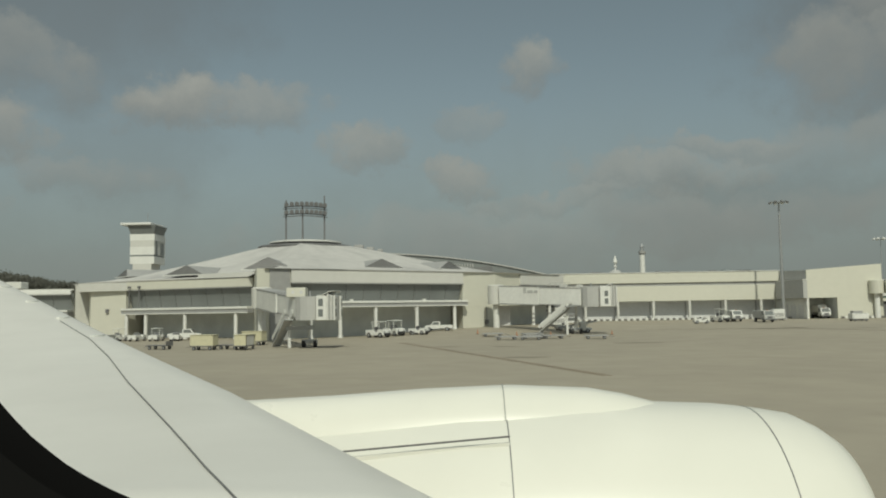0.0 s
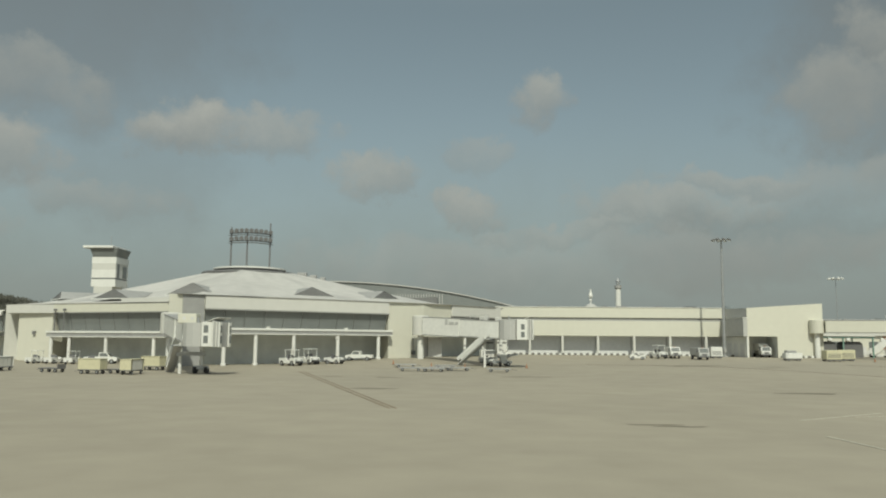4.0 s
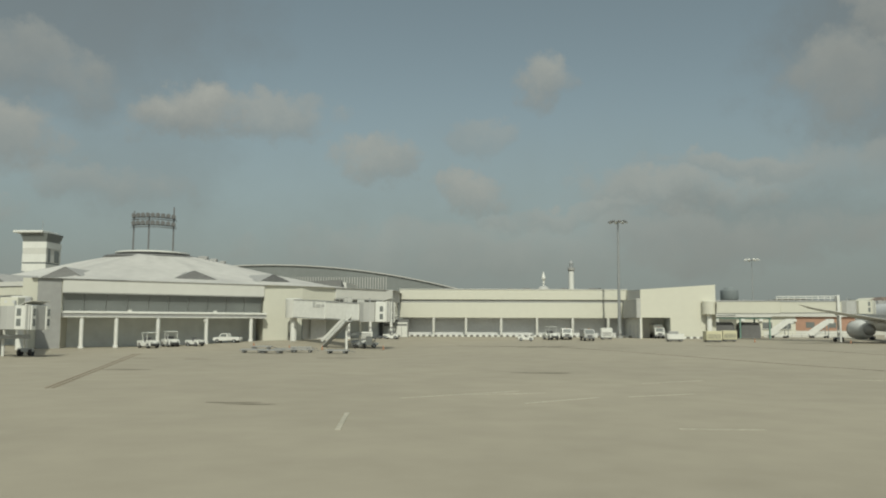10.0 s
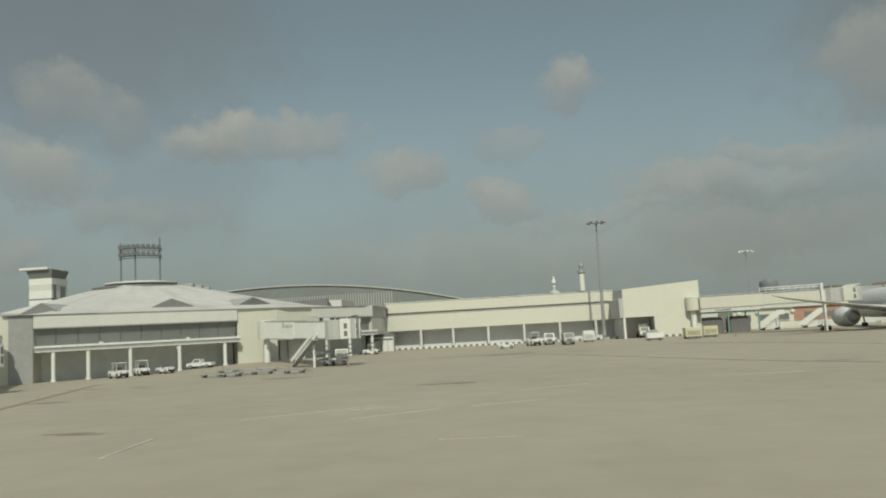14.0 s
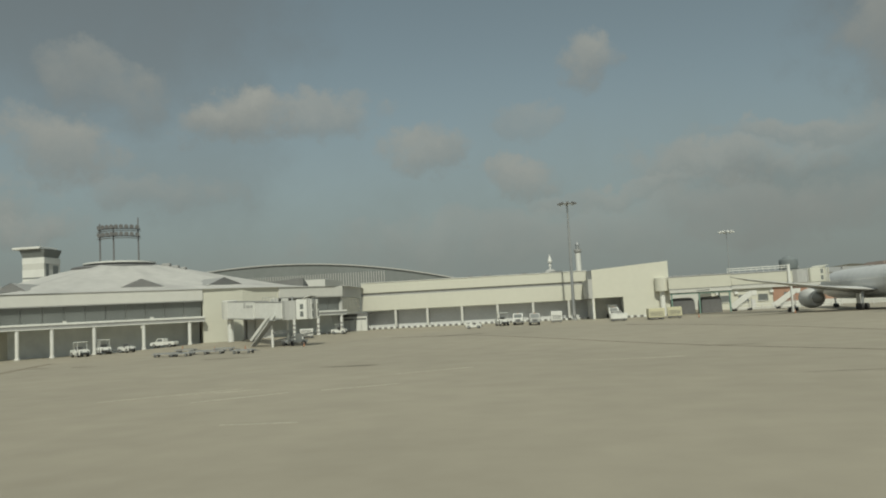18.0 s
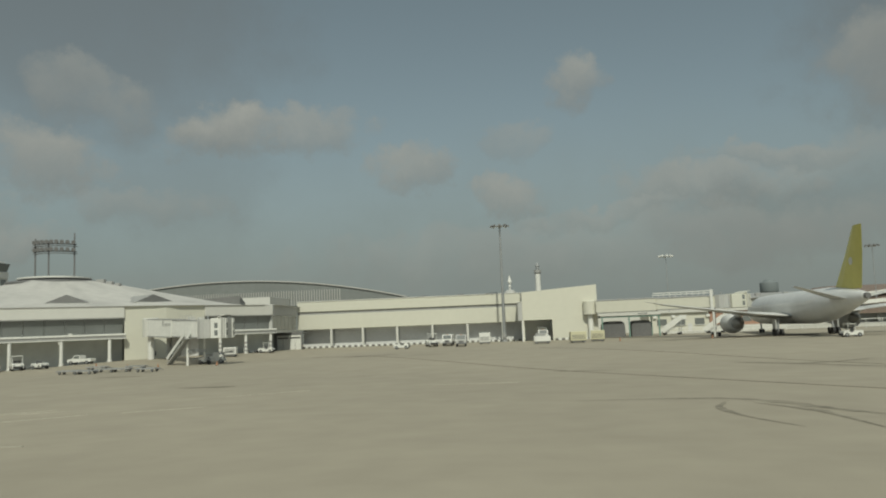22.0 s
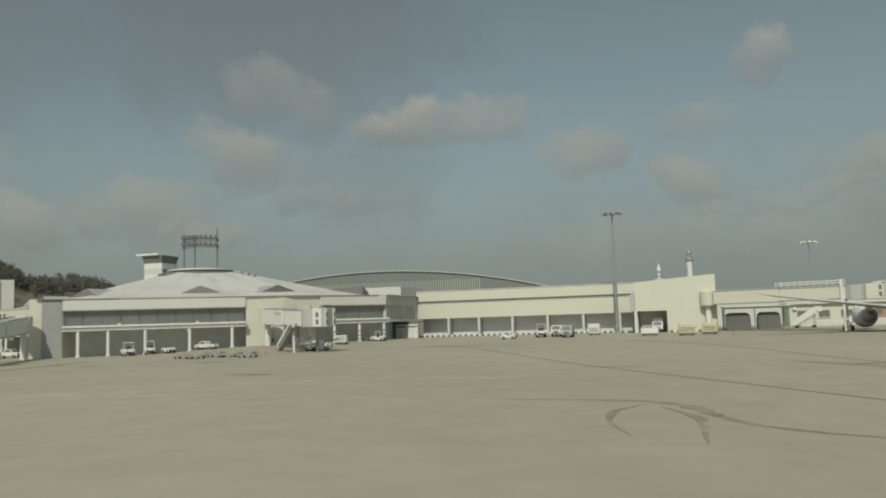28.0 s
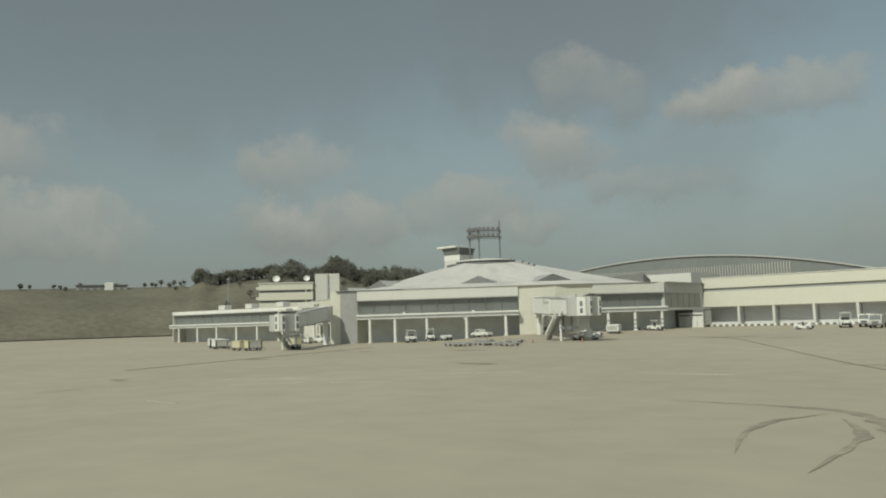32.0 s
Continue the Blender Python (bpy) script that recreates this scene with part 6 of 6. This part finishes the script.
# ---- wooded hills ----
def woods(name, bearings, crest, near, depth, count, label, seed, thin=None):
    """A wooded slope round the airfield: a ground fold and tree crowns as one object. crest: (bearing, degrees) pairs."""
    eye = Vector((40.0, -178.0))
    rn = random.Random(seed)

    def top(b):
        for (b0, e0), (b1, e1) in zip(crest, crest[1:]):
            if b <= b1:
                return e0 + (e1 - e0) * (b - b0) / (b1 - b0)
        return crest[-1][1]

    def rise(b, u):
        h = 3.3 + (near + depth) * math.tan(radians(top(b)))
        return max(0.0, (h - (5.0 if b < -56.5 else 7.5)) * (u ** 0.7))

    n = 120
    loops = []
    for j in range(7):
        u = j / 6
        row = []
        for i in range(n + 1):
            b = bearings[0] + (bearings[1] - bearings[0]) * i / n
            r = near + depth * u
            row.append((eye.x + r * math.sin(radians(b)), eye.y + r * math.cos(radians(b)), rise(b, u) - (0.4 if j == 0 else 0)))
        loops.append(row)
    bm = bmesh.new()
    vs = [[bm.verts.new(p) for p in row] for row in loops]
    for a, c in zip(vs, vs[1:]):
        for i in range(n):
            bm.faces.new((a[i], a[i + 1], c[i + 1], c[i]))
    bmesh.ops.recalc_face_normals(bm, faces=bm.faces)
    hill = part(name, bm, SCRUB, smooth=True)
    tagged(hill, "green wooded hillside beyond the airfield", "hill", kind="structure")
    # leaf sprays scattered through ragged crowns
    verts, faces = [], []
    for _ in range(count):
        b = rn.uniform(*bearings)
        u = 0.70 + 0.30 * rn.random() if rn.random() < 0.8 else rn.random() ** 0.7
        if thin and b < -50.5 and rn.random() < 0.93:
            u = 0.94 + 0.06 * rn.random()
        if thin and b < thin and rn.random() < 0.95:
            continue
        r = near + depth * u
        x, y = eye.x + r * math.sin(radians(b)), eye.y + r * math.cos(radians(b))
        z = rise(b, u)
        tall = rn.uniform(5.0, 9.5) * (0.55 if b < -56.5 else 1.0) * (1.25 if rn.random() < 0.05 else 1)
        wide = tall * rn.uniform(0.32, 0.5)
        # trunk
        k = len(verts)
        for q in range(4):
            a = math.pi / 2 * q
            verts.append((x + 0.3 * math.cos(a), y + 0.3 * math.sin(a), z - 1))
            verts.append((x + 0.15 * math.cos(a), y + 0.15 * math.sin(a), z + tall * 0.7))
        for q in range(4):
            w = (q + 1) % 4
            faces.append((k + 2 * q, k + 2 * w, k + 2 * w + 1, k + 2 * q + 1))
        for _c in range(78):
            a, e, q = rn.uniform(0, 6.283), rn.uniform(-1.0, 1.0), rn.random() ** 0.4
            lean = math.sqrt(1 - e * e)
            lump = 0.75 + 0.35 * math.sin(a * 3 + x) * math.cos(e * 4 + y)
            cx, cy = x + wide * lump * q * lean * math.cos(a), y + wide * lump * q * lean * math.sin(a)
            cz = z + tall * (0.64 + 0.36 * lump * q * e)
            k = len(verts)
            for _v in range(3):
                verts.append((cx + rn.uniform(-0.95, 0.95), cy + rn.uniform(-0.95, 0.95), cz + rn.uniform(-0.8, 0.8)))
            faces.append((k, k + 1, k + 2))
    me = bpy.data.meshes.new("woods")
    me.from_pydata(verts, [], faces)
    me.materials.append(LEAF)
    tagged(new("woods", me), label, "trees", kind="stuff")


woods("hill", (-82.0, -24.0), ((-82, 3.2), (-63, 3.4), (-57.5, 3.4), (-56.2, 3.6), (-55.6, 4.2), (-54.6, 3.75), (-52.6, 4.1), (-51.4, 4.15), (-50, 4.45), (-49.2, 4.8), (-48, 4.1), (-47.2, 4.2), (-46.2, 5.0), (-45.1, 4.7), (-44.2, 4.1), (-42.5, 3.85), (-41.9, 4.1), (-40, 3.8), (-38.8, 3.2), (-36, 2.6), (-33.8, 2.2), (-30, 1.5), (-24, 1.2)),
      430.0, 150.0, 2600, "dense dark green forest on the hillside", 11, -56.0)
woods("hill", (-24.0, 75.0), ((-24, 1.2), (0, 1.3), (8, 1.55), (20, 1.45), (40, 1.7), (75, 1.8)), 560.0, 120.0, 1300, "low line of distant dark green trees", 12)

lodge = thing("hill_building", pose(-456.0, 85.0, 26.0, rz=62), "long low grey building on the hillside", "building")
part("wall", box(-16, 16, 6, 14, 0, 7.6), GREYWALL, lodge)
part("roof", box(-16.6, 16.6, 5.2, 14.6, 7.6, 8.3), LOUVRE, lodge)
for i in range(7):
    part("window", box(-14 + i * 4.2, -11.6 + i * 4.2, 5.94, 5.99, 4.2, 6.0), BLUEGLASS, lodge)
board = thing("billboard", pose(-452.6, 88.3, 25.0, rz=60), "plain white billboard on the hillside", "sign")
part("panel", box(-2.7, 2.7, -0.1, 0.1, 5.2, 10.4, bev=0.05), WHITE, board)
for x in (-1.8, 1.8):
    part("post", box(x - 0.15, x + 0.15, 0.11, 0.4, -1.0, 9.0), STEEL, board)

# ---- wing and engine of the airliner that the view starts from ----
OWN = pose(-29.405, -180.777, 3.293)
wing_thing = thing("airliner_wing", OWN, "pale grey airliner wing with a cream-white engine nacelle", "airplane wing")
# leading edge, inboard to outboard: x forward, y outboard, z from eye height
EDGE = ((0.30, 1.75, -0.62), (0.072, 2.3, -0.604), (-0.063, 2.6, -0.61), (-0.437, 3.2, -0.564), (-1.132, 4.4, -0.498), (-3.015, 7.0, -0.208), (-6.437, 11.0, 0.54), (-10.6, 15.0, 1.55), (-14.039, 18.0, 2.616))
loops = []
for i, (x, y, z) in enumerate(EDGE):
    c = 6.2 - 0.24 * y
    t = 0.30 - 0.010 * y
    sec = [(0.0, 0.0), (0.03, 0.05), (0.12, 0.10), (0.35, 0.14), (0.9, 0.16), (2.0, 0.14), (c * 0.6, 0.06), (c, -0.10),
           (c * 0.6, -t), (1.2, -t - 0.1), (0.4, -t * 0.8), (0.1, -t * 0.45)]
    loops.append([(x - dx, y, z + dz * (1.0 if y < 5 else 0.7) - 0.05) for dx, dz in sec])
part("wing_skin", rings(loops), WINGPAINT, wing_thing, "satin pale grey wing skin", smooth=True)


def on_wing(y, back):
    """A place on the upper skin, y metres out and some metres behind the edge."""
    for (x0, y0, z0), (x1, y1, z1) in zip(EDGE, EDGE[1:]):
        if y0 <= y <= y1:
            u = (y - y0) / (y1 - y0)
            x, z = x0 + (x1 - x0) * u, z0 + (z1 - z0) * u
            rise = np.interp(back, (0, 0.03, 0.12, 0.35, 0.9, 2.0), (0, 0.05, 0.10, 0.14, 0.16, 0.14)) * float(np.interp(y, (4.4, 7.0), (1.0, 0.7))) - 0.05
            return Vector((x - back, y, z + float(rise) + 0.004))


seam = [on_wing(y, b) for y, b in ((7.55, 0.335), (7.0, 0.355), (6.56, 0.375), (5.49, 0.51), (4.49, 0.68), (3.79, 0.71), (3.27, 0.725), (2.9, 0.745), (2.61, 0.765), (2.28, 0.75), (2.07, 0.725))]
bm = bmesh.new()
for a, b in zip(seam, seam[1:]):
    beam(a, b, 0.0045, 0.005, bm)
part("panel_seam", bm, DARKGREY, wing_thing)
for y in (6.9, 7.8, 8.8, 9.9, 11.2, 12.6):
    bm = turned([(0.05, -0.02), (0.05, 0.004), (0.03, 0.009)], 10)
    bmesh.ops.transform(bm, matrix=Matrix.Translation(on_wing(y, 0.22)) @ Matrix.Diagonal((1.0, 2.2, 1.0, 1)), verts=bm.verts)
    part("slat_fastener", bm, WHITE, wing_thing)
NR, NZ, NY = 1.14, -1.86, 6.0
nacelle = part("nacelle", turned([(0.70, -3.2), (0.86, -2.4), (1.02, -1.2), (1.12, 0.0), (NR + 0.01, 0.9), (NR, 1.45), (1.12, 1.92), (1.085, 2.22), (1.045, 2.45), (0.96, 2.62), (0.88, 2.73), (0.80, 2.77), (0.74, 2.71), (0.70, 2.5), (0.68, 1.6), (0.1, 1.5)], 64, "X"), COWL, wing_thing, "glossy cream-white engine cowling", smooth=True)
nacelle.location = (0, NY, NZ)
for x, r in ((0.34, 1.131), (2.15, 1.094)):
    part("cowl_seam", turned([(r - 0.01, x - 0.005), (r + 0.002, x - 0.004), (r + 0.002, x + 0.004), (r - 0.01, x + 0.005)], 64, "X"), DARKGREY, nacelle)
part("spinner", turned([(0.30, 1.5), (0.2, 1.75), (0.02, 1.95)], 20, "X"), DARKGREY, nacelle)
for k in range(18):
    a = 2 * math.pi * k / 18
    part("fan_blade", beam((1.55, 0.25 * math.cos(a), 0.25 * math.sin(a)), (1.62, 0.66 * math.cos(a + 0.2), 0.66 * math.sin(a + 0.2)), 0.16, 0.02), STEEL, nacelle)
# fairing along the top of the engine
loops = []
FAIRING = ((-2.6, 0.30, 0.43), (-1.6, 0.36, 0.445), (-0.9, 0.40, 0.475), (-0.26, 0.42, 0.515), (0.38, 0.43, 0.535), (0.97, 0.41, 0.505), (1.22, 0.37, 0.46), (1.48, 0.28, 0.39), (1.75, 0.16, 0.32), (2.0, 0.05, 0.26))
for x, w, h in FAIRING:
    loops.append([(x, NY + w * math.cos(math.pi * k / 10) * (1.0 if k not in (0, 10) else 1.06), NZ + 0.75 + h * math.sin(math.pi * k / 10) ** 0.8) for k in range(11)])
part("pylon_fairing", rings(loops), COWL, wing_thing, "rounded cream-white pylon fairing", smooth=True)
ridge = [(0.33, NY + 0.434 * math.cos(math.pi * k / 24), NZ + 0.75 + 0.537 * math.sin(math.pi * k / 24) ** 0.8) for k in range(8, 24)]
bm = bmesh.new()
for a, b in zip(ridge, ridge[1:]):
    beam(a, b, 0.006, 0.006, bm)
part("fairing_joint", bm, GREYWALL, wing_thing)
part("fairing_panel", beam((-1.4, NY - 0.62, NZ + 0.80), (0.34, NY - 0.62, NZ + 0.935), 0.03, 0.05), COWL, wing_thing)
# grey rod along the leading edge paints the shade of its front lip
lip = [(x + 0.006, y, z - 0.064) for x, y, z in EDGE[:6]]
bm = bmesh.new()
for a, b in zip(lip, lip[1:]):
    rod(a, b, 0.013, seg=10, bm=bm)
part("edge_seal", bm, SHUTTER, wing_thing, "grey strip that stands in for shade along the leading edge")
for i in range(7):
    part("rivet", turned([(0.007, 0.0), (0.007, 0.006)], 6, "Y"), DARKGREY, wing_thing).location = (-1.2 + i * 0.22, NY - 0.645, NZ + 0.785 + i * 0.017)
part("fairing_seam", beam((-1.5, NY - 0.66, NZ + 0.865), (0.34, NY - 0.66, NZ + 1.005), 0.009, 0.012), DARKGREY, wing_thing)
# undercarriage under the wing
gear_leg = part("gear_leg", rod((-3.4, 2.2, -3.85), (-3.3, 2.2, -0.8), 0.13, seg=14), STEEL, wing_thing)
part("gear_brace", beam((-3.35, 2.2, -1.9), (-2.6, 1.9, -0.85), 0.08, 0.08), STEEL, wing_thing)
for k in (-0.42, 0.42):
    part("wheel", rod((-3.4, 2.2 + k - 0.19, -3.845), (-3.4, 2.2 + k + 0.19, -3.845), 0.55, seg=24), RUBBER, gear_leg)
# dark rim of the cabin window that the view looks out of
bm = bmesh.new()
inner, outer = [], []
for px, pz in ((-0.1584, -0.0106), (-0.1508, -0.021), (-0.1452, -0.0272), (-0.1406, -0.0323), (-0.135, -0.0379), (-0.1295, -0.0423), (-0.1241, -0.0464), (-0.1177, -0.0503), (-0.1105, -0.0541), (-0.1015, -0.0582), (-0.0908, -0.0628)):
    inner.append((px, 0.25, pz))
    outer.append((px - 0.10, 0.25, pz - 0.12))
for y in (0.0, -0.02):
    vi = [bm.verts.new((x, yy + y, z)) for x, yy, z in inner]
    vo = [bm.verts.new((x, yy + y, z)) for x, yy, z in outer]
    for k in range(len(vi) - 1):
        bm.faces.new((vi[k], vi[k + 1], vo[k + 1], vo[k]))
part("window_rim", bm, BLACK, wing_thing, "black cabin window rim")
